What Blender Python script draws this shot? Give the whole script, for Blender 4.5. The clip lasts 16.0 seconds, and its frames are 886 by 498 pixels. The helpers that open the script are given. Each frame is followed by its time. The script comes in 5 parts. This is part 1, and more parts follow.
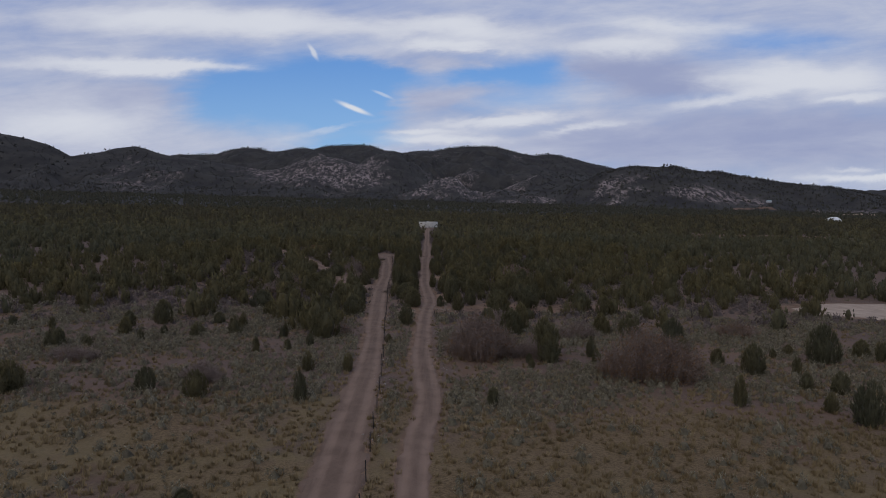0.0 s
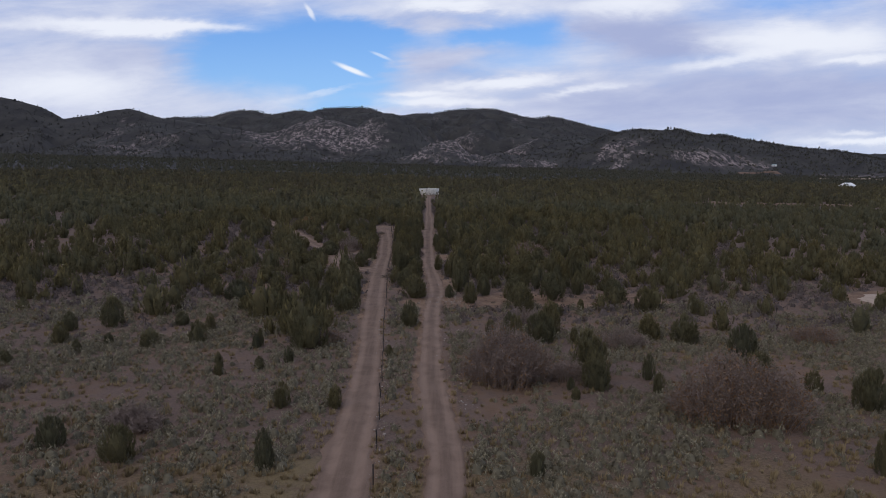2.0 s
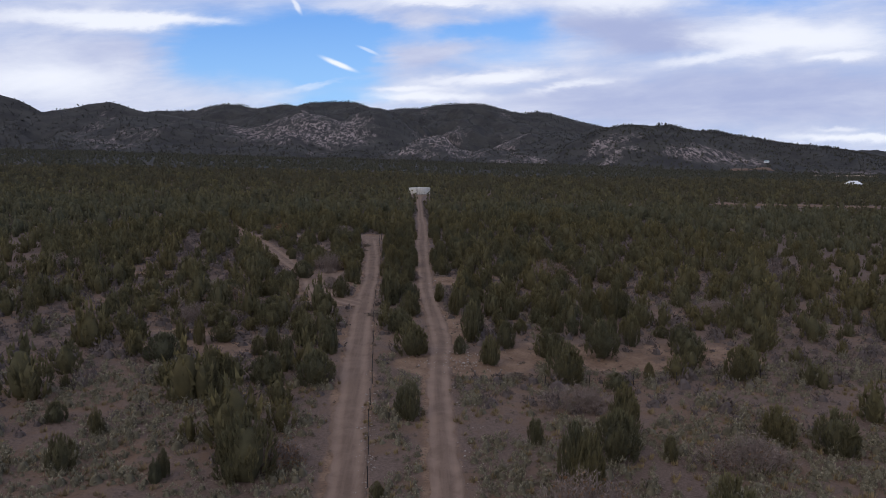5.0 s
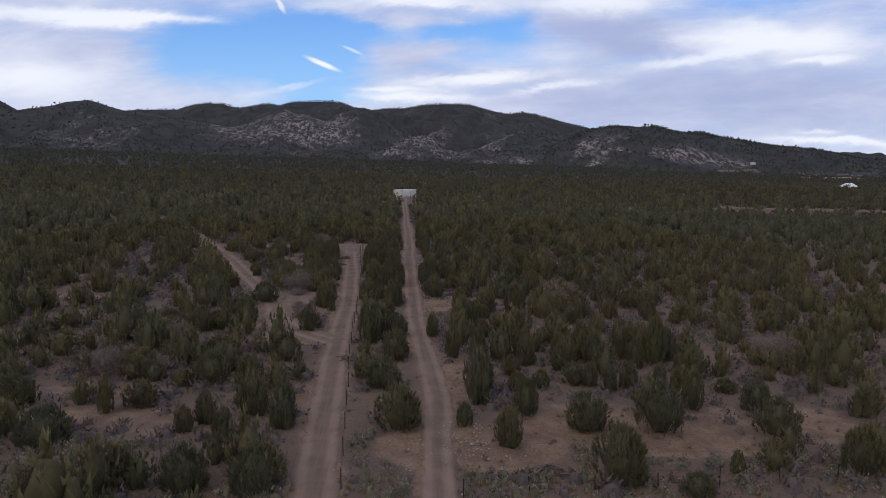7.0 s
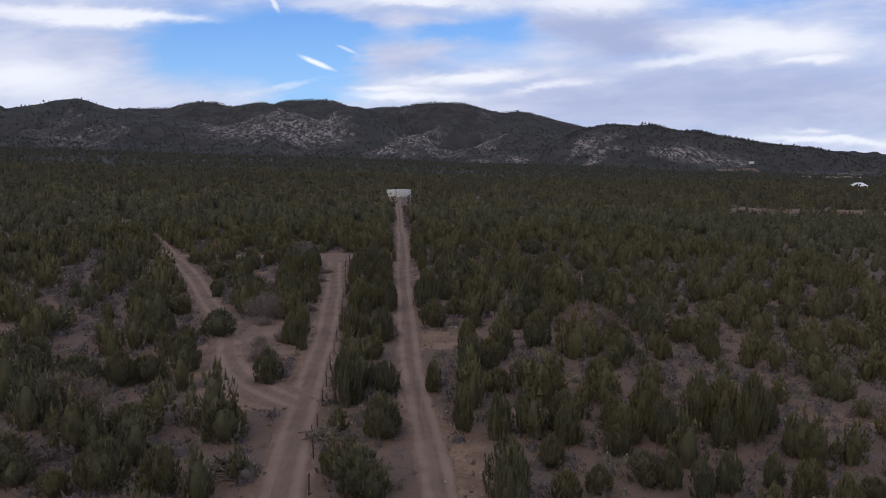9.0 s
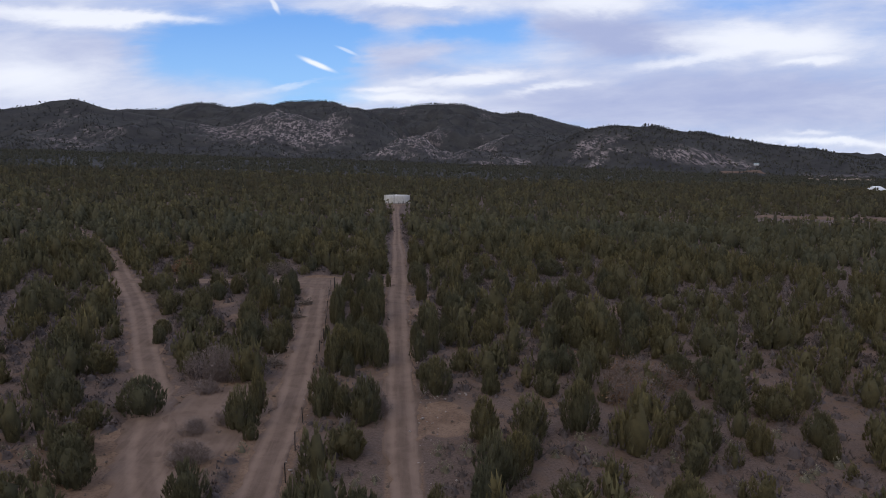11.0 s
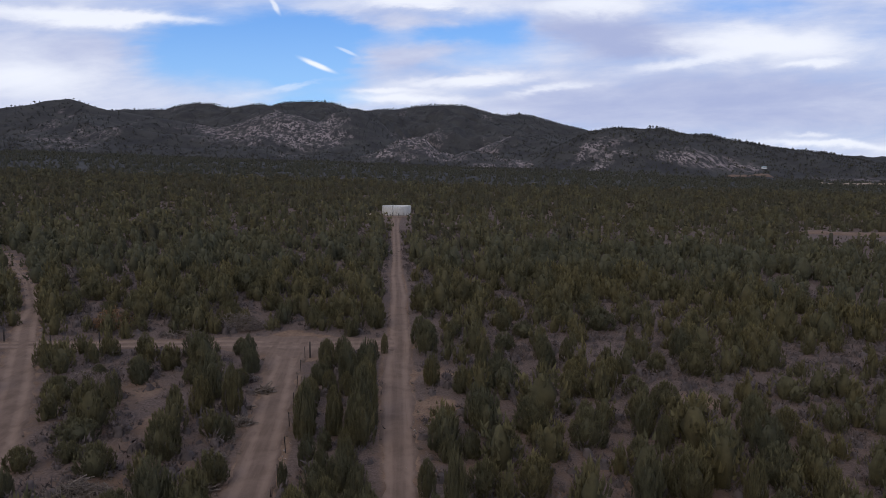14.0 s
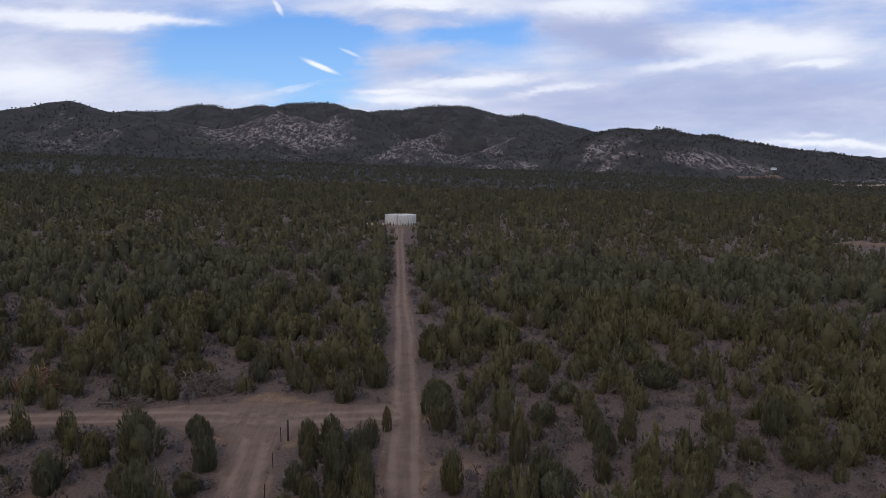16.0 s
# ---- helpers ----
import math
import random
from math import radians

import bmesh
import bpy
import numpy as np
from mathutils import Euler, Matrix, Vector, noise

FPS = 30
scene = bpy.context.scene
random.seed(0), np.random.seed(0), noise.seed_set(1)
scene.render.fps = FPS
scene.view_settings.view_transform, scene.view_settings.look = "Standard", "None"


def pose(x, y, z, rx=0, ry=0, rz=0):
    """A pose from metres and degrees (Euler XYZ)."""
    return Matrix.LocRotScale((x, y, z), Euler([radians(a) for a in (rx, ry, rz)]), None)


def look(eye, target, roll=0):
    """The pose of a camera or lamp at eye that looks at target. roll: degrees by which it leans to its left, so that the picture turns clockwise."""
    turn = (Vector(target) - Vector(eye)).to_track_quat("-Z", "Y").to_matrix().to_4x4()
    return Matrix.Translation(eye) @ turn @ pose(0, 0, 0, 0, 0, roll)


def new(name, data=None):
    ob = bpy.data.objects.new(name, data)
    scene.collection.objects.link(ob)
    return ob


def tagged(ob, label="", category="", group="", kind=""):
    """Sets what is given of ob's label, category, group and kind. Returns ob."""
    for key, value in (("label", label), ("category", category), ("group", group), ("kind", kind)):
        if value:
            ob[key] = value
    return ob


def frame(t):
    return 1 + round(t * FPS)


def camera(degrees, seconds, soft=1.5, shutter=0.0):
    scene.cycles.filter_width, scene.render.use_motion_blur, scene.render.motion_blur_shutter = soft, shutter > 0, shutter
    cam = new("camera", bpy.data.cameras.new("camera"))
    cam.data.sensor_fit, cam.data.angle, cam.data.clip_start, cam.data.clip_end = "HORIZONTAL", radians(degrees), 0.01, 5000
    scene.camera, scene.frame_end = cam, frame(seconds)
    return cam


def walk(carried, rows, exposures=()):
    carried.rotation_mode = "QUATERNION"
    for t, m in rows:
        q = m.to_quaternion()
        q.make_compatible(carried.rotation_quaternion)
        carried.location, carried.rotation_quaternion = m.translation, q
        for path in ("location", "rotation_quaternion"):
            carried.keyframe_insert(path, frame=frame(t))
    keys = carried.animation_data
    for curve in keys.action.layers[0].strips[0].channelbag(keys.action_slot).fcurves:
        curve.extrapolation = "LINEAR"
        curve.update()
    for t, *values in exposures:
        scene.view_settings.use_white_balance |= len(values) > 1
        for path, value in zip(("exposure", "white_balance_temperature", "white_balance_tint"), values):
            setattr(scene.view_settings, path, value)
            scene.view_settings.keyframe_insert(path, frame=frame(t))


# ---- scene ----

cam = camera(65.2, 16.0, soft=0.9)
PATH = [
    (0, (2.381, -158.991, 14.791), (2.533, -149.008, 14.225), -0.26),
    (0.5, (2.097, -154.395, 15.113), (2.252, -144.423, 14.374), -0.23),
    (1, (1.841, -149.919, 15.516), (1.995, -139.961, 14.624), -0.28),
    (1.5, (1.539, -145.407, 15.897), (1.699, -135.459, 14.899), -0.28),
    (2, (1.197, -140.842, 16.280), (1.360, -130.903, 15.191), -0.25),
    (2.5, (0.891, -136.273, 16.635), (1.055, -126.337, 15.519), -0.20),
    (3, (0.555, -131.672, 16.990), (0.722, -121.740, 15.837), -0.17),
    (3.5, (0.203, -127.064, 17.216), (0.375, -117.132, 16.063), -0.18),
    (4, (-0.088, -122.368, 17.406), (0.103, -112.437, 16.252), -0.13),
    (4.5, (-0.321, -117.631, 17.591), (-0.057, -107.702, 16.431), -0.13),
    (7, (-0.913, -92.780, 17.883), (-0.341, -82.863, 16.731), 0.07),
    (7.5, (-0.875, -87.720, 17.765), (-0.283, -77.805, 16.608), 0.08),
    (8, (-0.773, -82.517, 17.603), (-0.162, -72.603, 16.442), 0.05),
    (8.5, (-0.661, -77.115, 17.509), (-0.031, -67.203, 16.348), 0.05),
    (9, (-0.566, -71.643, 17.641), (0.082, -61.732, 16.479), 0.05),
    (11.5, (0.377, -45.510, 19.158), (1.027, -35.597, 18.017), 0.08),
    (12, (0.371, -40.407, 19.634), (1.023, -30.494, 18.494), 0.09),
    (12.5, (0.374, -35.259, 20.104), (1.028, -25.345, 18.964), 0.11),
    (13, (0.329, -30.152, 20.528), (0.983, -20.238, 19.391), 0.15),
    (13.5, (0.272, -25.040, 20.948), (0.928, -15.127, 19.813), 0.18),
    (14, (0.246, -19.848, 21.260), (0.902, -9.934, 20.132), 0.26),
    (14.5, (0.206, -14.674, 21.639), (0.836, -4.758, 20.514), 0.23),
    (15, (0.144, -9.735, 22.082), (0.756, 0.183, 20.960), 0.19),
    (15.5, (0.029, -4.932, 22.570), (0.636, 4.987, 21.453), 0.22),
    (16, (0.000, 0.000, 23.000), (0.609, 9.919, 21.885), 0.15),
]
EXPOSURES = [(0.0, -0.45), (1.0, -0.25), (2.0, -0.08), (3.0, 0.0), (16.0, 0.0)]
walk(cam, [(t, look(eye, target, roll)) for t, eye, target, roll in PATH], EXPOSURES)

# ---- node helper ----
class Nodes:
    """Short hand for building a node tree."""

    def __init__(self, tree):
        self.tree = tree
        tree.nodes.clear()

    def node(self, kind, **settings):
        n = self.tree.nodes.new(kind)
        for key, value in settings.items():
            if key == "blend_type":
                n.blend_type = value
            elif key == "data_type":
                n.data_type = value
            elif key == "operation":
                n.operation = value
            elif key == "attribute_name":
                n.attribute_name = value
            elif key == "feature":
                n.feature = value
        return n

    def link(self, a, b):
        if hasattr(a, "links"):
            self.tree.links.new(a, b)
        elif isinstance(a, (tuple, list)) and len(a) == 3 and b.type == "RGBA":
            b.default_value = (*a, 1.0)
        else:
            b.default_value = a

    def math(self, op, a, b=0.0, c=None, clamp=False):
        n = self.node("ShaderNodeMath", operation=op)
        n.use_clamp = clamp
        self.link(a, n.inputs[0])
        self.link(b, n.inputs[1])
        if c is not None:
            self.link(c, n.inputs[2])
        return n.outputs[0]

    def mix(self, f, a, b, blend="MIX"):
        n = self.node("ShaderNodeMix", data_type="RGBA", blend_type=blend)
        self.link(f, n.inputs[0])
        self.link(a, n.inputs[6])
        self.link(b, n.inputs[7])
        return n.outputs[2]

    def step(self, v, low, high, to_low=0.0, to_high=1.0):
        n = self.node("ShaderNodeMapRange")
        n.interpolation_type = "SMOOTHSTEP"
        for i, value in enumerate((v, low, high, to_low, to_high)):
            self.link(value, n.inputs[i])
        return n.outputs[0]

    def noise(self, vector, scale, detail=4.0, rough=0.55, warp=0.0):
        n = self.node("ShaderNodeTexNoise")
        self.link(vector, n.inputs["Vector"])
        n.inputs["Scale"].default_value = scale
        n.inputs["Detail"].default_value = detail
        n.inputs["Roughness"].default_value = rough
        n.inputs["Distortion"].default_value = warp
        return n.outputs[0]

    def cells(self, vector, scale, feature="F1"):
        n = self.node("ShaderNodeTexVoronoi", feature=feature)
        self.link(vector, n.inputs["Vector"])
        n.inputs["Scale"].default_value = scale
        return n.outputs["Distance"]

    def place(self):
        return self.node("ShaderNodeNewGeometry").outputs["Position"]

    def combine(self, x, y, z):
        n = self.node("ShaderNodeCombineXYZ")
        for i, value in enumerate((x, y, z)):
            self.link(value, n.inputs[i])
        return n.outputs[0]

    def split(self, v):
        n = self.node("ShaderNodeSeparateXYZ")
        self.link(v, n.inputs[0])
        return n.outputs

    def attribute(self, name):
        return self.node("ShaderNodeAttribute", attribute_name=name).outputs["Fac"]

    def surface(self, colour, rough=0.9, metal=0.0, bump=None, depth=0.05, strength=0.6, specular=0.2, leaf=0.0):
        b = self.node("ShaderNodeBsdfPrincipled")
        self.link(colour, b.inputs["Base Color"])
        self.link(rough, b.inputs["Roughness"])
        self.link(metal, b.inputs["Metallic"])
        self.link(specular, b.inputs["Specular IOR Level"])
        if bump is not None:
            n = self.node("ShaderNodeBump")
            n.inputs["Distance"].default_value = depth
            n.inputs["Strength"].default_value = strength
            self.link(bump, n.inputs["Height"])
            self.link(n.outputs[0], b.inputs["Normal"])
        shader = b.outputs[0]
        if leaf:
            thin = self.node("ShaderNodeBsdfTranslucent")
            self.link(colour, thin.inputs["Color"])
            both = self.node("ShaderNodeMixShader")
            both.inputs[0].default_value = leaf
            self.link(shader, both.inputs[1])
            self.link(thin.outputs[0], both.inputs[2])
            shader = both.outputs[0]
        out = self.node("ShaderNodeOutputMaterial")
        self.link(shader, out.inputs[0])


def material(name):
    m = bpy.data.materials.new(name)
    m.use_nodes = True
    return m, Nodes(m.node_tree)


# ---- world: broken evening cloud over a clear sky ----
def make_world():
    world = bpy.data.worlds.new("evening_sky")
    scene.world = world
    world.use_nodes = True
    k = Nodes(world.node_tree)
    way = k.node("ShaderNodeTexCoord").outputs["Generated"]
    x, y, z = k.split(way)
    ahead = k.math("MAXIMUM", k.math("ABSOLUTE", y), 0.3)
    u = k.math("DIVIDE", x, ahead)
    v = k.math("DIVIDE", z, ahead)

    sky = k.node("ShaderNodeTexSky")
    sky.sky_type = "NISHITA"
    sky.sun_disc = False
    sky.sun_elevation = radians(SUN_ELEVATION)
    sky.sun_rotation = radians(SUN_ROTATION)
    clear = k.mix(1.0, sky.outputs[0], (0.062, 0.088, 0.125), "MULTIPLY")
    blue = k.mix(k.step(v, 0.05, 0.30), (0.30, 0.52, 0.86), (0.09, 0.27, 0.72))
    clear = k.mix(0.72, clear, blue)

    def blob(cu, cv, ru, rv, lean=0.0):
        du = k.math("DIVIDE", k.math("SUBTRACT", u, cu), ru)
        dv = k.math("SUBTRACT", v, k.math("ADD", k.math("MULTIPLY", k.math("SUBTRACT", u, cu), lean), cv))
        dv = k.math("DIVIDE", dv, rv)
        r = k.math("ADD", k.math("MULTIPLY", du, du), k.math("MULTIPLY", dv, dv))
        return k.math("POWER", 2.718, k.math("MULTIPLY", r, -1.0))

    # wind-drawn noise, long from side to side
    flat = k.combine(k.math("MULTIPLY", u, 3.0), k.math("ADD", k.math("MULTIPLY", v, 8.0), k.math("MULTIPLY", u, -0.5)), 3.1)
    big = k.noise(flat, 1.25, 8.0, 0.58, 0.25)
    fine_way = k.combine(k.math("MULTIPLY", u, 3.0), k.math("ADD", k.math("MULTIPLY", v, 13.0), k.math("MULTIPLY", u, -1.0)), 7.7)
    fine = k.noise(fine_way, 2.0, 8.0, 0.60, 0.3)
    curl = k.noise(k.combine(k.math("MULTIPLY", u, 9.0), k.math("MULTIPLY", v, 26.0), 1.7), 1.0, 6.0, 0.6, 0.3)
    swirl = k.noise(k.combine(k.math("MULTIPLY", u, 8.0), k.math("MULTIPLY", v, 20.0), 5.9), 1.0, 6.0, 0.6, 0.3)
    straight_u, straight_v = u, v
    u = k.math("ADD", u, k.math("MULTIPLY", k.math("SUBTRACT", curl, 0.5), 0.13))
    v = k.math("ADD", v, k.math("MULTIPLY", k.math("SUBTRACT", swirl, 0.5), 0.038))

    cover = k.math("ADD", 0.80, k.math("MULTIPLY", k.math("SUBTRACT", big, 0.5), 0.9))
    cover = k.math("ADD", cover, k.math("MULTIPLY", k.math("SUBTRACT", fine, 0.5), 0.8))
    light = k.math("ADD", 0.44, k.math("MULTIPLY", k.math("SUBTRACT", fine, 0.5), 0.60))
    light = k.math("ADD", light, k.math("MULTIPLY", k.math("SUBTRACT", big, 0.5), 0.4))
    for cu, cv, ru, rv, lean, veil, gain in CLEAR_GAPS + CLOUDS_HIGH + CLOUDS_WEST + CLOUDS_EAST:
        form = blob(cu, cv, ru, rv, lean)
        cover = k.math("ADD", cover, k.math("MULTIPLY", form, veil))
        if gain:
            light = k.math("ADD", light, k.math("MULTIPLY", form, gain))
    mask = k.step(cover, -0.25, 1.15)
    tone = k.mix(k.step(light, 0.1, 0.95), (0.34, 0.39, 0.60), (0.73, 0.76, 0.85))
    colour = k.mix(mask, clear, tone)
    u, v = k.math("ADD", straight_u, k.math("MULTIPLY", k.math("SUBTRACT", curl, 0.5), 0.006)), k.math("ADD", straight_v, k.math("MULTIPLY", k.math("SUBTRACT", fine, 0.5), 0.006))
    for cu, cv, ru, rv, lean, strength in ((-0.111, 0.145, 0.025, 0.0042, -0.40, 0.85), (-0.070, 0.164, 0.015, 0.0030, -0.40, 0.40), (-0.168, 0.225, 0.008, 0.0065, -1.2, 0.6)):
        trail = k.math("MULTIPLY", k.step(blob(cu, cv, ru, rv, lean), 0.15, 0.9), strength)
        colour = k.mix(trail, colour, (0.84, 0.85, 0.88))
    back = k.node("ShaderNodeBackground")
    k.link(colour, back.inputs[0])
    back.inputs[1].default_value = SKY_STRENGTH
    out = k.node("ShaderNodeOutputWorld")
    k.link(back.outputs[0], out.inputs[0])


SUN_ELEVATION, SUN_ROTATION, SKY_STRENGTH = 24.0, 215.0, 1.2
# cloud forms: side and height as slopes, half-widths, lean, cover and light that they add
CLEAR_GAPS = (
    (-0.217, 0.169, 0.139, 0.0506, -0.00, -1.35, 0.00),
    (-0.128, 0.140, 0.077, 0.0424, -0.00, -1.10, 0.00),
    (-0.294, 0.153, 0.057, 0.0277, -0.20, -0.50, 0.00),
    (0.141, 0.192, 0.077, 0.0277, -0.00, -1.20, 0.00),
    (0.065, 0.191, 0.057, 0.0114, -0.00, -0.60, 0.00),
    (-0.110, 0.096, 0.082, 0.0098, 0.05, -0.80, 0.00),
    (-0.084, 0.198, 0.082, 0.0245, -0.00, -0.80, 0.00),
    (0.488, 0.239, 0.098, 0.0196, -0.00, -0.60, 0.00),
    (0.050, 0.146, 0.073, 0.0114, -0.00, -0.30, 0.00),
    (0.122, 0.154, 0.073, 0.0114, -0.00, -0.40, 0.00),
)
CLOUDS_HIGH = (
    (-0.264, 0.264, 0.269, 0.0163, -0.03, 0.70, 0.45),
    (0.046, 0.255, 0.090, 0.0131, -0.05, 0.60, 0.40),
    (0.351, 0.259, 0.098, 0.0114, -0.10, 0.20, 0.30),
    (-0.050, 0.220, 0.057, 0.0082, 0.00, 0.40, 0.00),
)
CLOUDS_WEST = (
    (-0.398, 0.204, 0.155, 0.0082, -0.02, 0.90, 0.60),
    (-0.455, 0.125, 0.188, 0.0653, -0.00, 0.40, 0.12),
    (-0.500, 0.117, 0.098, 0.0245, -0.00, 0.20, 0.25),
    (-0.393, 0.163, 0.122, 0.0245, -0.00, 0.30, -0.10),
    (0.022, 0.233, 0.069, 0.0073, -0.00, 0.90, 0.60),
    (-0.012, 0.207, 0.061, 0.0090, -0.00, 0.75, 0.05),
    (0.006, 0.157, 0.077, 0.0212, 0.05, 0.80, 0.00),
    (-0.115, 0.224, 0.049, 0.0098, -0.00, 0.40, 0.10),
    (-0.133, 0.120, 0.049, 0.0049, 0.20, 0.70, 0.40),
    (-0.006, 0.112, 0.049, 0.0041, -0.00, 0.50, 0.40),
    (0.114, 0.128, 0.090, 0.0073, 0.06, 0.60, 0.50),
    (0.010, 0.100, 0.082, 0.0065, -0.00, 0.60, 0.45),
)
CLOUDS_EAST = (
    (0.220, 0.117, 0.057, 0.0049, 0.15, 0.30, 0.35),
    (0.283, 0.195, 0.098, 0.0212, -0.05, 0.50, -0.38),
    (0.342, 0.173, 0.065, 0.0098, -0.00, 0.30, -0.25),
    (0.282, 0.233, 0.098, 0.0114, -0.00, 0.50, 0.35),
    (0.525, 0.187, 0.147, 0.0228, -0.00, 0.40, 0.50),
    (0.425, 0.156, 0.073, 0.0073, 0.15, 0.20, 0.40),
    (0.512, 0.102, 0.245, 0.0408, -0.00, 0.50, -0.24),
    (0.611, 0.158, 0.049, 0.0057, 0.10, 0.20, 0.40),
    (0.645, 0.039, 0.090, 0.0057, -0.05, 0.30, 0.60),
    (0.609, 0.054, 0.033, 0.0041, -0.00, 0.20, 0.30),
    (0.237, 0.092, 0.122, 0.0204, -0.00, 0.30, -0.10),
)
make_world()

sun_lamp = bpy.data.lights.new("sun", "SUN")
sun_lamp.energy, sun_lamp.angle, sun_lamp.color = 0.8, radians(35), (1.0, 0.88, 0.72)
sun = new("sun", sun_lamp)
sun.matrix_world = look((0, 0, 0), (0.45, 0.65, -0.75))

# ---- materials ----
def crown_material(name, dark, light, tip):
    m, k = material(name)
    p = k.place()
    n = k.noise(p, 1.7, 3.0, 0.6)
    wide = k.noise(p, 0.16, 2.0, 0.5)
    own = k.node("ShaderNodeObjectInfo").outputs["Random"]
    piece = k.node("ShaderNodeNewGeometry").outputs["Random Per Island"]
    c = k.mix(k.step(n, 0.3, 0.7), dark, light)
    # pale tips, with the crown's lit top and dark inside put into colour
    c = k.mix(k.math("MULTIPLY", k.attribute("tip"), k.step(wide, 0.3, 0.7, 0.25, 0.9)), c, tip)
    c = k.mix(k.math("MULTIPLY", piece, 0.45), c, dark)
    warm = k.mix(own, (0.95, 0.97, 1.00), (1.12, 1.03, 0.88))
    c = k.mix(0.8, c, warm, "MULTIPLY")
    wash = k.mix(k.step(wide, 0.35, 0.65), (0.97, 0.98, 0.98), (1.12, 1.03, 0.90))
    c = k.mix(0.8, c, wash, "MULTIPLY")
    k.surface(c, 0.85, bump=k.noise(p, 22.0, 3.0, 0.7), depth=0.05, strength=0.5, specular=0.10, leaf=0.25)
    return m


def plain_material(name, low, high, scale=2.0, fine=25.0, rough=0.9, metal=0.0, depth=0.02, stems=0.0):
    m, k = material(name)
    p = k.place()
    a = k.step(k.noise(p, scale, 4.0, 0.6), 0.3, 0.7)
    b = k.noise(p, fine, 4.0, 0.65)
    piece = k.node("ShaderNodeNewGeometry").outputs["Random Per Island"]
    c = k.mix(k.math("ADD", k.math("MULTIPLY", a, 0.45), k.math("ADD", k.math("MULTIPLY", b, 0.35), k.math("MULTIPLY", piece, 0.25))), low, high)
    # dark stems, and shade low in the bush, put into colour by tip weight
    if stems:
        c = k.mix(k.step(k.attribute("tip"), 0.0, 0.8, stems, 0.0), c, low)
    k.surface(c, rough, metal, bump=b, depth=depth)
    return m


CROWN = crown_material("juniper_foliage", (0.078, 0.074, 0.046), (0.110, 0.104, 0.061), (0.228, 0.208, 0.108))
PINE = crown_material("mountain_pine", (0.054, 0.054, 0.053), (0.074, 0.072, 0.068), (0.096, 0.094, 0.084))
# Darker copy of CROWN: shade of the distant wood put into its colour
CROWN_SHADED = crown_material("juniper_foliage_shaded", (0.060, 0.058, 0.042), (0.084, 0.080, 0.056), (0.128, 0.119, 0.078))
# stems: how far dark stems and self-shade darken the foot of each bush
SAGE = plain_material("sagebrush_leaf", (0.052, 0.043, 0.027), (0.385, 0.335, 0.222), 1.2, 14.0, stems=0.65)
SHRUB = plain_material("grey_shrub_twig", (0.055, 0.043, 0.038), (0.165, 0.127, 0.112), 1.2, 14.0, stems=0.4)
GRASS = plain_material("dry_grass", (0.115, 0.084, 0.044), (0.30, 0.222, 0.116), 0.12, 9.0)
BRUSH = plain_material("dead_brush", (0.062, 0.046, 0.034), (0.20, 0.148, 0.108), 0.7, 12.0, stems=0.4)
BARK = plain_material("juniper_bark", (0.07, 0.055, 0.042), (0.17, 0.14, 0.11), 3.0, 30.0)
TWIG = plain_material("bare_twig", (0.112, 0.084, 0.070), (0.265, 0.200, 0.166), 0.8, 20.0)
RUST = plain_material("withered_leaf", (0.11, 0.060, 0.030), (0.26, 0.15, 0.075), 0.9, 18.0)
DEADWOOD = plain_material("weathered_wood", (0.075, 0.056, 0.044), (0.23, 0.182, 0.142), 1.5, 25.0)
STONE = plain_material("pale_stone", (0.18, 0.14, 0.115), (0.38, 0.325, 0.28), 2.5, 20.0)
STEEL = plain_material("dark_steel_post", (0.02, 0.02, 0.02), (0.06, 0.05, 0.045), 4.0, 40.0, 0.6, 0.5, 0.003)
POSTWOOD = plain_material("dark_post_wood", (0.025, 0.02, 0.018), (0.07, 0.058, 0.05), 4.0, 40.0)
ROOFING = plain_material("green_metal_roof", (0.20, 0.26, 0.25), (0.34, 0.40, 0.38), 0.6, 6.0, 0.5, 0.3)
PLASTER = plain_material("white_wall_paint", (0.62, 0.61, 0.58), (0.80, 0.79, 0.77), 0.5, 8.0, 0.7)
DARKGLASS = plain_material("dark_window_glass", (0.02, 0.022, 0.025), (0.05, 0.05, 0.055), 0.5, 8.0, 0.15)


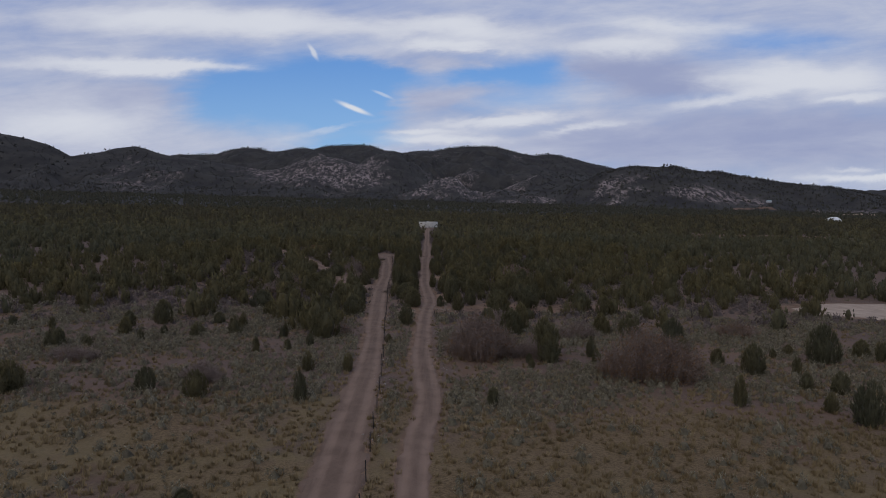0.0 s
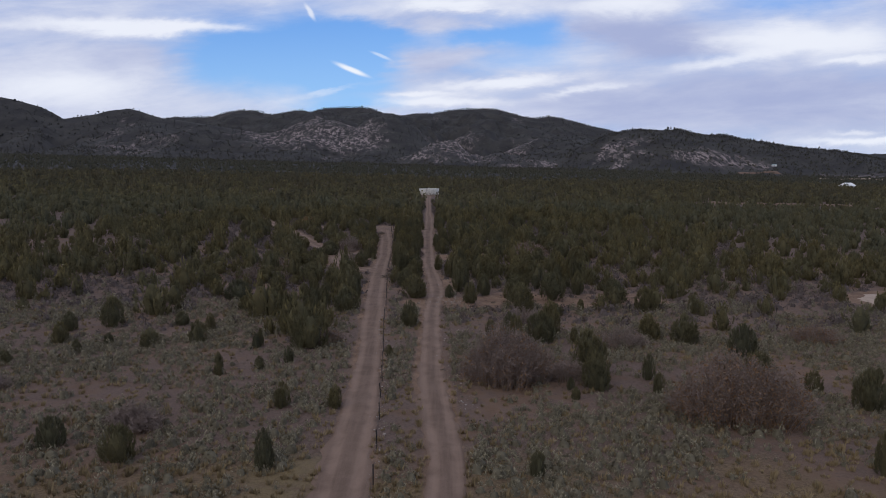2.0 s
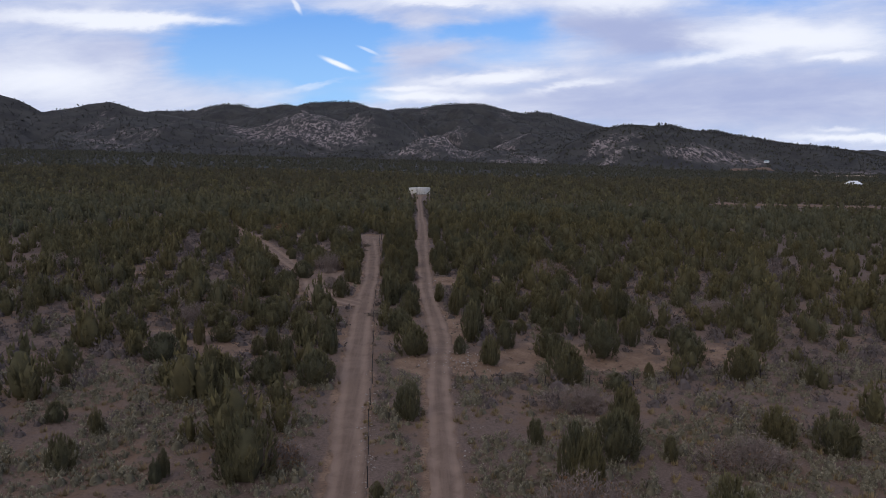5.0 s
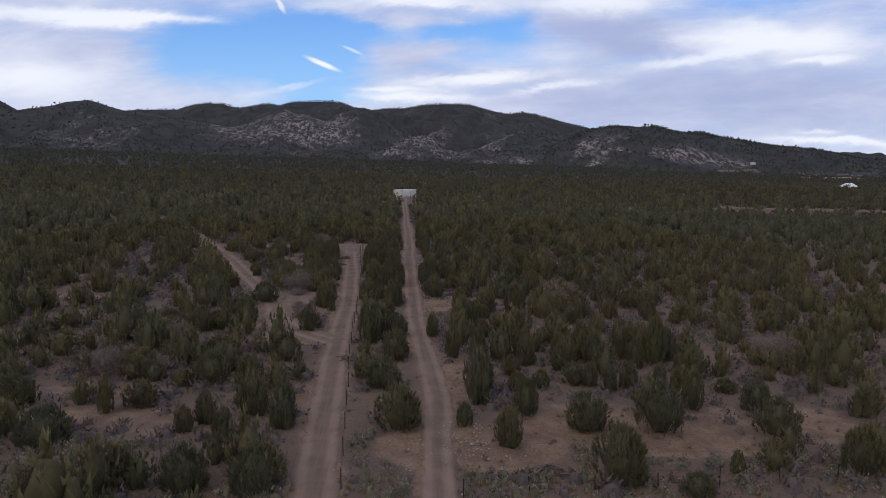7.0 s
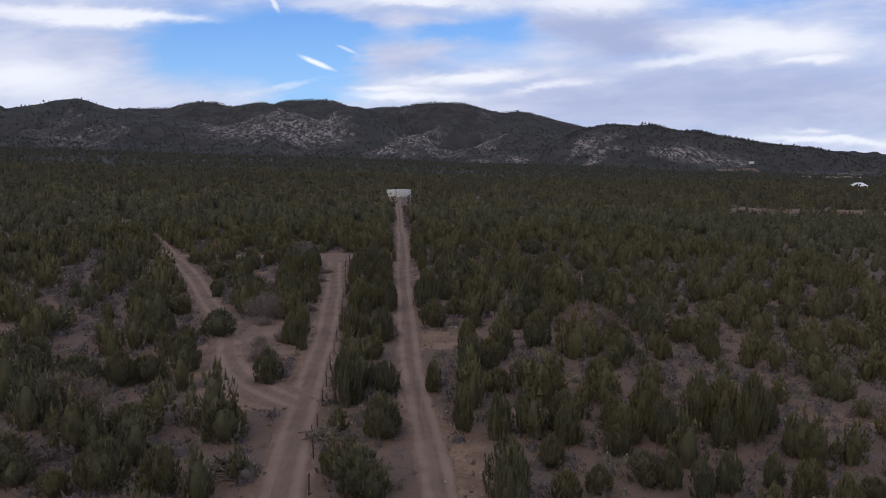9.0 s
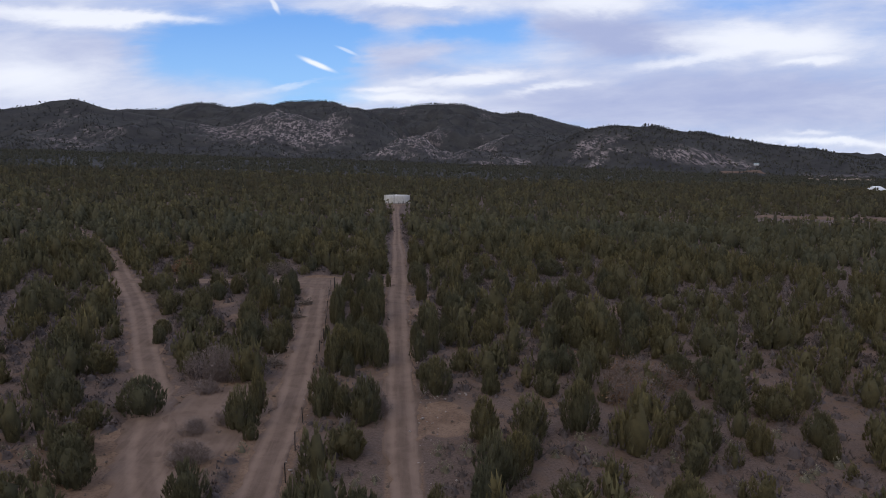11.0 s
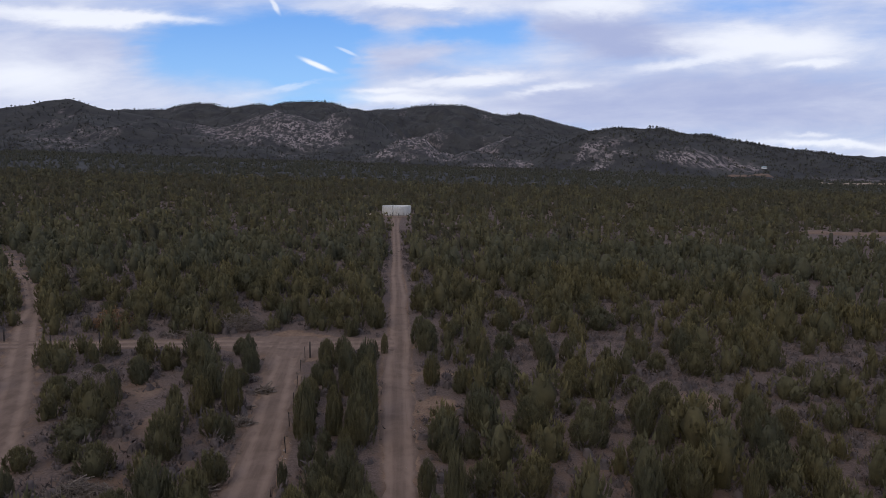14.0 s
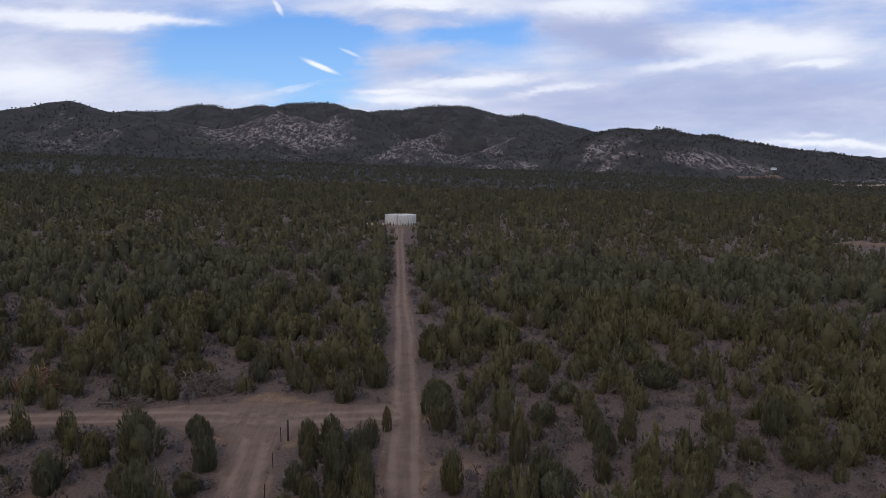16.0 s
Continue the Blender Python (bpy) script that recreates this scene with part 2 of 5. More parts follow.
def ground_material():
    m, k = material("desert_ground")
    p = k.place()
    wide = k.noise(p, 0.06, 4.0, 0.6, 0.4)
    mid = k.noise(p, 0.45, 5.0, 0.62, 0.3)
    fine = k.noise(p, 5.0, 6.0, 0.7)
    soil = k.mix(k.step(mid, 0.3, 0.72), (0.155, 0.096, 0.061), (0.262, 0.169, 0.111))
    soil = k.mix(k.step(fine, 0.40, 0.70, 0.0, 0.55), soil, (0.086, 0.057, 0.043))
    crumbs = k.step(k.math("ADD", k.cells(p, 2.6), k.math("MULTIPLY", k.math("SUBTRACT", fine, 0.5), 0.5)), 0.16, 0.30, 0.5, 0.0)
    soil = k.mix(crumbs, soil, (0.075, 0.055, 0.043))
    straw = k.mix(k.step(fine, 0.3, 0.7), (0.090, 0.062, 0.034), (0.205, 0.144, 0.078))
    straw = k.mix(k.step(wide, 0.45, 0.65, 0.0, 0.6), straw, (0.190, 0.146, 0.074))
    litter = k.mix(k.step(fine, 0.3, 0.7), (0.070, 0.050, 0.042), (0.162, 0.115, 0.092))
    cover = k.step(k.math("ADD", k.math("MULTIPLY", mid, 0.7), k.math("MULTIPLY", wide, 0.5)), 0.42, 0.66)
    open_ground = k.mix(k.math("MULTIPLY", cover, 0.85), soil, litter)
    meadow = k.math("ADD", k.attribute("meadow"), k.math("MULTIPLY", k.math("SUBTRACT", mid, 0.5), 0.9))
    c = k.mix(k.step(meadow, 0.30, 0.75), open_ground, straw)
    c = k.mix(k.step(k.math("ADD", k.attribute("worn"), k.math("MULTIPLY", k.math("SUBTRACT", mid, 0.5), 0.6)), 0.35, 0.65), c, soil)
    # ground turns to the darker litter colour up the track, off worn places
    duff = k.math("ADD", k.attribute("duff"), k.math("MULTIPLY", k.math("SUBTRACT", mid, 0.5), 0.8))
    c = k.mix(k.step(duff, 0.30, 0.80, 0.0, 0.85), c, litter)
    # wooded hillsides far off: broken pale rock on the open faces, dark earth elsewhere
    px, py, pz = k.split(p)
    slope = k.combine(px, k.math("MULTIPLY", py, 0.36), k.math("MULTIPLY", pz, 0.6))
    speck = k.noise(slope, 0.11, 4.0, 0.75)
    rock = k.mix(k.step(k.noise(p, 0.012, 4.0, 0.6), 0.35, 0.65), (0.18, 0.142, 0.132), (0.31, 0.248, 0.226))
    wood = k.mix(k.step(k.noise(p, 0.02, 3.0, 0.6), 0.3, 0.7), (0.034, 0.032, 0.031), (0.056, 0.052, 0.046))
    patch = k.math("MULTIPLY", k.step(k.noise(slope, 0.006, 4.0, 0.6), 0.45, 0.68, 0.0, 0.55), k.step(py, 1250.0, 1500.0))
    bare = k.math("MULTIPLY", k.math("MAXIMUM", k.attribute("stony"), patch), k.math("ADD", 0.80, k.math("MULTIPLY", k.math("SUBTRACT", k.noise(slope, 0.03, 5.0, 0.65), 0.5), 3.0)))
    gap = k.math("MULTIPLY", k.step(speck, 0.45, 0.56), k.step(k.cells(slope, 0.17), 0.26, 0.42))
    hill = k.mix(k.math("MULTIPLY", gap, k.step(bare, 0.22, 0.95)), wood, rock)
    c = k.mix(k.attribute("hill"), c, hill)
    relief = k.math("ADD", k.math("MULTIPLY", fine, 0.6), k.math("MULTIPLY", mid, 0.8))
    k.surface(c, 0.95, bump=relief, depth=0.2, strength=0.9, specular=0.1)
    return m


def road_material(name, low, high):
    m, k = material(name)
    p = k.place()
    mid = k.noise(p, 0.5, 5.0, 0.6, 0.4)
    fine = k.noise(p, 7.0, 6.0, 0.7)
    along = k.node("ShaderNodeMapping")
    along.inputs["Scale"].default_value = (2.6, 0.12, 1.0)
    k.link(p, along.inputs["Vector"])
    streak = k.noise(along.outputs[0], 1.0, 4.0, 0.6)
    c = k.mix(k.step(mid, 0.3, 0.7), low, high)
    c = k.mix(k.step(streak, 0.42, 0.62, 0.0, 0.5), c, (high[0] * 1.12, high[1] * 1.12, high[2] * 1.12))
    c = k.mix(k.step(fine, 0.5, 0.8, 0.0, 0.55), c, (low[0] * 0.6, low[1] * 0.6, low[2] * 0.6))
    c = k.mix(k.step(k.attribute("rut"), 0.05, 0.5, 0.35, 0.0), c, (low[0] * 0.85, low[1] * 0.85, low[2] * 0.85))
    c = k.mix(k.math("MULTIPLY", k.attribute("rut"), k.step(mid, 0.25, 0.7, 0.35, 0.95)), c, (high[0] * 1.14, high[1] * 1.14, high[2] * 1.13))
    k.surface(c, 0.95, bump=k.math("ADD", fine, streak), depth=0.05, strength=0.6, specular=0.1)
    return m


GROUND = ground_material()
ROAD = road_material("packed_dirt", (0.130, 0.087, 0.062), (0.204, 0.138, 0.101))
PALE_DIRT = road_material("pale_dirt", (0.28, 0.21, 0.155), (0.40, 0.31, 0.235))


def tank_material():
    m, k = material("weathered_white_steel")
    p = k.place()
    x, y, z = k.split(p)
    drip = k.combine(k.math("MULTIPLY", x, 2.2), k.math("MULTIPLY", y, 2.2), k.math("MULTIPLY", z, 0.25))
    run = k.noise(drip, 1.6, 5.0, 0.65)
    c = k.mix(k.step(run, 0.45, 0.75), (0.58, 0.55, 0.49), (0.36, 0.32, 0.27))
    c = k.mix(k.step(k.noise(p, 6.0, 4.0, 0.6), 0.55, 0.8, 0.0, 0.5), c, (0.36, 0.30, 0.25))
    k.surface(c, 0.55, 0.0, bump=run, depth=0.01, strength=0.3, specular=0.4)
    return m


TANK = tank_material()

# ---- the lie of the land ----
def ease(x, a, b):
    t = np.clip((x - a) / (b - a), 0, 1)
    return t * t * (3 - 2 * t)


def waves(x, y, size, seed):
    """Smooth rolling noise, about -1 to 1."""
    r = np.random.default_rng(seed)
    total = np.zeros(np.broadcast(x, y).shape)
    weight = 0.0
    for octave in range(4):
        f, g = 2 ** octave / size, 0.55 ** octave
        for _ in range(3):
            a, ph = r.uniform(0, 6.28, 2)
            total = total + g * np.sin((np.cos(a) * x + np.sin(a) * y) * f * 6.28 + ph + 1.3 * np.sin((np.sin(a) * x - np.cos(a) * y) * f * 3.1 + ph))
        weight += g * 1.8
    return total / weight


RISE_AT = (-1500, -460, -160, -92, -46, 0, 58, 94, 236, 700, 1150, 4500)
RISE_TO = (-20, -4.5, -2.0, -1.6, -1.6, -1.3, -0.1, 0.9, 4.0, 16.0, 28.0, 50.0)

# crest lines of the three ranges: distance, depth of the slope, then side position and height
RANGES = (
    (3100.0, 1500.0, ((-2600, 190), (-1600, 205), (-1250, 235), (-1229, 267), (-1170, 276), (-1111, 273), (-992, 275), (-952, 291), (-862, 305), (-782, 300), (-745, 284), (-704, 286),
                      (-603, 305), (-543, 294), (-492, 311), (-421, 316), (-319, 317), (-258, 305), (-218, 288), (-177, 285), (-136, 275), (-84, 284), (9, 286), (92, 302),
                      (175, 308), (269, 307), (309, 304), (342, 294), (372, 286), (435, 269), (478, 264), (541, 272), (594, 265), (669, 245), (744, 225), (819, 209),
                      (863, 194), (1150, 150), (1500, 110), (2600, 70),)),
    (2050.0, 900.0, ((-2200, 275), (-1450, 268), (-1350, 257), (-1281, 244), (-1194, 219), (-1133, 184), (-1096, 191), (-1037, 197), (-1017, 207), (-920, 217), (-895, 206), (-837, 185), (-818, 187), (-690, 165),
                      (-500, 135), (-200, 95), (200, 50), (900, 30),)),
    (1500.0, 440.0, ((100, 10), (300, 45), (423, 104), (444, 107), (486, 114), (518, 112), (539, 108), (565, 115), (592, 113), (625, 103), (646, 99), (700, 100),
                      (737, 89), (786, 83), (830, 75), (874, 69), (952, 62), (1030, 52), (1087, 45), (1250, 48), (1600, 40), (2600, 30),)),
)
# lower spurs that stand before the crests: side, distance, height, half-widths
SPURS = (
    (-330, 2300, 150, 260, 420), (-120, 2350, 140, 200, 400), (60, 1750, 66, 130, 300), (210, 1650, 40, 110, 240),
    (330, 1950, 85, 150, 360), (480, 2100, 90, 150, 380), (-640, 2000, 60, 160, 350), (-760, 1700, 30, 140, 250),
)


def ground_z(x, y):
    x, y = np.asarray(x, float), np.asarray(y, float)
    z = np.interp(y, RISE_AT, RISE_TO) - np.clip(x, -900, 900) * (0.022 + 0.010 * ease(y, 300, 900)) * (1 - 0.5 * ease(y, 1100, 2200))
    z = z + 0.14 * waves(x, y, 26.0, 3) * ease(np.abs(x) + np.abs(y), 5, 60) + 1.6 * waves(x, y, 420.0, 5) * ease(y, 200, 600)
    rough = waves(x, y, 330.0, 9)
    top = np.zeros_like(z)
    for far, deep, crest in RANGES:
        h = np.interp(x, [c[0] for c in crest], [c[1] for c in crest])
        bend = 1 + 0.30 * waves(x, y * 0.4, 520.0, int(far))
        s = np.clip(np.where(y < far, (far - y) / (deep * bend), (y - far) / 900.0), 0, 1)
        top = np.maximum(top, h * (1 - s) ** 1.35)
    for sx, sy, h, rx, ry in SPURS:
        r = ((x - sx) / rx) ** 2 + ((y - sy) / ry) ** 2
        top = np.maximum(top, top * 0.55 + h * np.exp(-r * 1.1))
    lift = ease(top, 2, 60)
    top = top + lift * (14 * rough + 12 * waves(x, y * 0.45, 120.0, 21) + 34 * (0.35 - np.abs(waves(x + 0.25 * y, y * 0.22, 300.0, 23)))) * ease(np.minimum(np.minimum(np.abs(y - 3100), np.abs(y - 2050)), np.abs(y - 1500)), 40, 260) * 0.8
    return np.maximum(z, z * (1 - lift) + (top + 4) * lift)


ROAD_WEST = ((-3.0, -175, 3.5), (-3.5, -125, 3.5), (-3.8, -116, 3.5), (-4.05, -109, 3.4), (-4.15, -98, 3.0), (-4.4, -88, 2.6), (-4.85, -78, 2.4), (-5.15, -72, 2.3),
             (-6.0, -60.6, 2.5), (-6.3, -53, 2.7), (-6.85, -46, 2.9), (-7.3, -38, 2.9), (-7.6, -31, 2.8), (-8.0, -25, 2.7), (-8.6, -8, 2.7), (-8.7, 2, 2.5), (-9.2, 14.5, 2.8),
             (-9.8, 21, 2.8), (-10.1, 31, 3.2), (-10.6, 36, 3.1), (-11.6, 48, 3.2), (-12.4, 58, 3.8), (-12.7, 62, 4.4), (-13.1, 67, 5.0))
ROAD_TANK = ((1.0, -175, 2.0), (1.15, -116, 2.0), (1.2, -109.6, 2.1), (1.95, -104, 2.2), (2.0, -97, 2.2), (1.6, -92, 2.4), (1.15, -83, 2.4), (1.05, -75, 2.1),
             (1.1, -62, 2.1), (1.1, -52, 2.1), (1.5, -44, 2.2), (2.0, -37, 2.4), (1.7, -28, 2.4), (1.3, -21, 2.2), (1.0, -15, 2.1), (0.5, -4, 2.3), (0.5, 3, 2.5),
             (0.35, 14, 2.6), (0.35, 22, 2.4), (0.25, 33, 2.5), (0.15, 45, 2.9), (0.1, 53, 3.0), (0.45, 63, 2.9), (0.4, 76, 2.8), (0.35, 84, 2.4), (0.5, 91, 2.5),
             (0.05, 111, 2.1), (0.1, 132, 1.8), (-0.3, 200, 2.0), (-0.3, 233, 3.0))
ROAD_BRANCH = ((-8.6, -17, 3.0), (-11.5, -14.5, 4.0), (-15.0, -9.5, 4.4), (-17.5, -3.0, 4.2), (-19.2, 4.5, 3.4), (-21.5, 11, 2.8), (-25.3, 20, 2.7), (-31.3, 35.4, 2.8),
               (-35.8, 46, 3.0), (-42.8, 61, 3.2), (-47, 70, 2.4), (-51, 80, 1.8), (-62, 100, 1.5), (-80, 127, 1.5), (-98, 150, 1.5))
ROAD_CROSS = ((-46, 61.5, 3.2), (-36, 62, 3.0), (-28, 62.5, 3.0), (-21, 63.5, 4.0), (-15.5, 62.5, 8.0), (-11, 62, 9.5), (-6, 63, 5.5), (0.3, 64, 5.0))
ROADS = (ROAD_WEST, ROAD_TANK, ROAD_BRANCH, ROAD_CROSS)
# bare clearings: centre, half-widths
CLEARINGS = ((-14.5, 3.0, 4.2, 10.0), (-11.5, 61.8, 6.5, 6.2), (3.6, -46.0, 7.0, 4.5), (3.9, 3.4, 2.4, 4.0), (15.0, -43.0, 9.0, 3.2), (0.0, 241.0, 9.0, 6.0),
             (-20.5, 38.0, 1.6, 3.0), (4.5, 52.0, 2.5, 3.0), (29.0, -42.0, 8.0, 4.0), (-24.0, -40.0, 7.0, 3.0), (82.0, -40.0, 19.0, 11.0),
             (-18.5, -4.0, 4.6, 6.0), (-13.5, -14.0, 4.0, 5.0), (-26.0, -33.0, 6.5, 2.8), (-19.0, -41.5, 6.0, 3.4), (-49.0, 7.0, 7.0, 3.0), (13.0, -40.0, 8.0, 4.0),
             (29.0, -39.5, 8.0, 4.0), (-25.0, 46.0, 3.0, 5.0), (36.0, -21.0, 5.0, 3.0), (4.2, -29.0, 2.6, 9.0),
             (2.9, -30.4, 1.9, 3.8), (4.0, 41.6, 1.8, 3.2), (20.0, -46.0, 5.0, 2.2), (31.5, -42.5, 4.5, 2.6), (26.5, 16.7, 3.0, 2.2), (29.9, 44.0, 2.6, 3.4), (9.9, -19.0, 2.2, 2.0), (-2.0, 13.2, 2.0, 1.4))

BARE = CLEARINGS[:6] + CLEARINGS[10:13] + CLEARINGS[21:25]


def road_gap(x, y):
    """Distance past the edge of the nearest road or clearing; negative on it."""
    x, y = np.asarray(x, float), np.asarray(y, float)
    best = np.full(x.shape, 1e6)
    for line in ROADS:
        for (ax, ay, aw), (bx, by, bw) in zip(line, line[1:]):
            dx, dy = bx - ax, by - ay
            t = np.clip(((x - ax) * dx + (y - ay) * dy) / (dx * dx + dy * dy), 0, 1)
            best = np.minimum(best, np.hypot(x - ax - t * dx, y - ay - t * dy) - 0.5 * (aw + t * (bw - aw)))
    return best


def clearing(x, y, spots=None):
    """1 inside a bare clearing, falling to 0 outside it."""
    x, y = np.asarray(x, float), np.asarray(y, float)
    best = np.zeros(x.shape)
    for cx, cy, rx, ry in spots or CLEARINGS:
        best = np.maximum(best, 1 - ease(np.hypot((x - cx) / rx, (y - cy) / ry), 0.75, 1.2))
    return best


def graded(start, stops):
    """Grid lines whose spacing grows or shrinks from stop to stop."""
    out = [start]
    for end, step in stops:
        while out[-1] < end:
            out.append(out[-1] + step(out[-1]) if callable(step) else out[-1] + step)
    return np.array(out)


def mesh_from(name, verts, faces, mat, attributes=None, smooth=False):
    """A mesh from numpy arrays; faces all have the same number of corners."""
    mesh = bpy.data.meshes.new(name)
    n, c = faces.shape
    mesh.vertices.add(len(verts))
    mesh.vertices.foreach_set("co", np.ascontiguousarray(verts, dtype=np.float32).ravel())
    mesh.loops.add(n * c)
    mesh.loops.foreach_set("vertex_index", np.ascontiguousarray(faces, dtype=np.int32).ravel())
    mesh.polygons.add(n)
    mesh.polygons.foreach_set("loop_start", np.arange(0, n * c, c, dtype=np.int32))
    mesh.polygons.foreach_set("loop_total", np.full(n, c, dtype=np.int32))
    mesh.update(calc_edges=True)
    for key, values in (attributes or {}).items():
        mesh.attributes.new(key, "FLOAT", "POINT").data.foreach_set("value", np.ascontiguousarray(values, dtype=np.float32))
    mesh.materials.append(mat)
    if smooth:
        mesh.polygons.foreach_set("use_smooth", np.ones(n, dtype=bool))
    return mesh


def sheet(xs, ys):
    """Quads over a grid of len(ys) rows and len(xs) columns."""
    i = np.arange(len(ys) - 1)[:, None] * len(xs) + np.arange(len(xs) - 1)[None]
    i = i.ravel()
    return np.stack([i, i + 1, i + len(xs) + 1, i + len(xs)], 1)


def stony(x, y):
    """Where the far slopes are bare and pale."""
    best = np.zeros(np.shape(x))
    for cx, cy, rx, ry in ((-384, 2000, 260, 330), (-229, 2030, 130, 240), (64, 1700, 170, 220), (91, 2330, 90, 160), (185, 1450, 48, 75), (300, 2080, 32, 340), (265, 1500, 45, 110),
                           (393, 1386, 48, 66), (393, 1300, 32, 34), (439, 1326, 32, 38), (600, 1285, 140, 80), (430, 1400, 70, 50), (190, 1900, 150, 250), (-759, 1616, 110, 60), (860, 1240, 95, 45), (-20, 1600, 60, 50)):
        best = np.maximum(best, 1 - ease(np.hypot((x - cx) / rx, (y - cy) / ry) + 0.22 * waves(x, y, 90.0, 77), 0.30, 1.25))
    return best


def build_ground():
    half = graded(0, ((40, 1.25), (600, lambda v: 1.25 + (v - 40) * 0.07), (2700, lambda v: 34.0)))
    xs = np.concatenate([-half[:0:-1], half])
    ys = graded(-900, ((-200, lambda v: max(2.0, (-v - 160) * 0.16)), (125, 1.25), (900, lambda v: 1.25 + (v - 125) * 0.032), (3300, 24.0), (4300, 90.0)))
    gx, gy = np.meshgrid(xs, ys)
    gz = ground_z(gx, gy)
    near = (np.abs(gx) < 130) & (gy > -180) & (gy < 260)
    worn = np.zeros_like(gz)
    worn[near] = np.maximum(np.maximum(clearing(gx[near], gy[near], BARE), 0.55 * clearing(gx[near], gy[near])), 1 - ease(road_gap(gx[near], gy[near]), -0.3, 0.7))
    gz = gz - 0.10 * (worn > 0.9)
    meadow = (1 - ease(gy + 9 * waves(gx, gy, 60, 31), -112, -84)) * (0.75 + 0.4 * waves(gx, gy, 35, 33))
    hill = np.maximum(ease(gy, 330, 650), ease(np.abs(gx), 500, 900))
    mesh = mesh_from("ground", np.stack([gx.ravel(), gy.ravel(), gz.ravel()], 1), sheet(xs, ys), GROUND,
                     {"worn": worn.ravel(), "meadow": np.clip(meadow, 0, 1).ravel(), "hill": hill.ravel(), "stony": stony(gx, gy).ravel(), "duff": (ease(gy, -30, 80) * (1 - np.clip(worn, 0, 1))).ravel()}, True)
    return tagged(new("ground", mesh), "dry tan earth rising to wooded stony mountains", "ground", kind="structure")


build_ground()


def along(line, step):
    """Even points down a line of (x, y, width), rounded at the bends."""
    p = np.array(line, float)
    d = np.r_[0, np.cumsum(np.hypot(*np.diff(p[:, :2], axis=0).T))]
    s = np.arange(0, d[-1], step)
    out = np.stack([np.interp(s, d, p[:, i]) for i in range(3)], 1)
    win = max(1, int(3 / step))
    kernel = np.ones(2 * win + 1) / (2 * win + 1)
    for i in range(3):
        padded = np.concatenate([out[0, i] + (out[0, i] - out[win:0:-1, i]), out[:, i], out[-1, i] + (out[-1, i] - out[-2:-win - 2:-1, i])])
        out[:, i] = np.convolve(padded, kernel, "valid")
    return s, out


def build_road(name, line, mat, label, seed, step=0.6, cols=17, lift=0.05, ruts=0.27):
    s, p = along(line, step)
    tangent = np.gradient(p[:, :2], axis=0)
    tangent /= np.linalg.norm(tangent, axis=1)[:, None]
    side = np.stack([tangent[:, 1], -tangent[:, 0]], 1)
    across = np.linspace(-1, 1, cols)
    edge_l = 1 + 0.22 * waves(s, 0 * s, 9.0, seed) + 0.19 * waves(s, 0 * s, 2.2, seed + 1)
    edge_r = 1 + 0.22 * waves(s, 0 * s, 9.0, seed + 2) + 0.19 * waves(s, 0 * s, 2.2, seed + 3)
    w = 0.5 * p[:, 2:3] * np.where(across[None] < 0, edge_l[:, None], edge_r[:, None]) * 1.12
    x = p[:, 0:1] + side[:, 0:1] * across * w
    y = p[:, 1:2] + side[:, 1:2] * across * w
    off = across * w
    track = np.minimum(0.85, 0.5 * p[:, 2:3] * 0.62)
    rut = np.exp(-((np.abs(off) - track) / ruts) ** 2)
    z = ground_z(x, y) + lift - 0.07 * rut - (lift + 0.10) * (np.abs(across) > 0.99) + 0.004 * waves(x, y, 1.5, seed + 5)
    mesh = mesh_from(name, np.stack([x.ravel(), y.ravel(), z.ravel()], 1), sheet(across, s), mat, {"rut": rut.ravel()}, True)
    return tagged(new(name, mesh), label, "dirt road", kind="structure")


build_road("road_west", ROAD_WEST, ROAD, "tan dirt road with two wheel ruts beside a wire fence", 51)
build_road("road_tank", ROAD_TANK, ROAD, "narrow straight dirt track leading to the water tank", 61, cols=15)
build_road("road_branch", ROAD_BRANCH, ROAD, "rutted dirt road branching off between the junipers", 71, lift=0.058)
build_road("road_cross", ROAD_CROSS, ROAD, "bare dirt crossing that joins the tracks", 81, lift=0.066)


build_road("gully", ((1.2, 36, 0.2), (0.9, 44, 0.26), (1.3, 50, 0.2), (0.9, 56, 0.28), (1.15, 64, 0.2), (0.95, 72, 0.24), (1.25, 80, 0.2), (1.1, 92, 0.2)), ROAD,
           "narrow pale rain gully worn down the track", 87, step=0.4, cols=5, lift=0.075)


def build_patch(name, cx, cy, rx, ry, mat, label, seed, lift=0.03):
    """A bare patch with a ragged rim, thinning out to its edge."""
    a = np.linspace(0, 2 * math.pi, 73)
    rings = np.linspace(0.02, 1, 12)
    rim = 1 + 0.16 * waves(np.cos(a) * 9, np.sin(a) * 9, 9.0, seed) + 0.07 * waves(np.cos(a) * 9, np.sin(a) * 9, 2.5, seed + 1)
    rim[-1] = rim[0]
    x = cx + rx * np.cos(a)[None] * rim[None] * rings[:, None]
    y = cy + ry * np.sin(a)[None] * rim[None] * rings[:, None]
    z = ground_z(x, y) + lift - (lift + 0.12) * (rings[:, None] > 0.97)
    mesh = mesh_from(name, np.stack([x.ravel(), y.ravel(), z.ravel()], 1), sheet(a, rings), mat, {"rut": 0.25 + 0.25 * waves(x, y, 4, seed).ravel()}, True)
    return tagged(new(name, mesh), label, "bare ground", kind="structure")


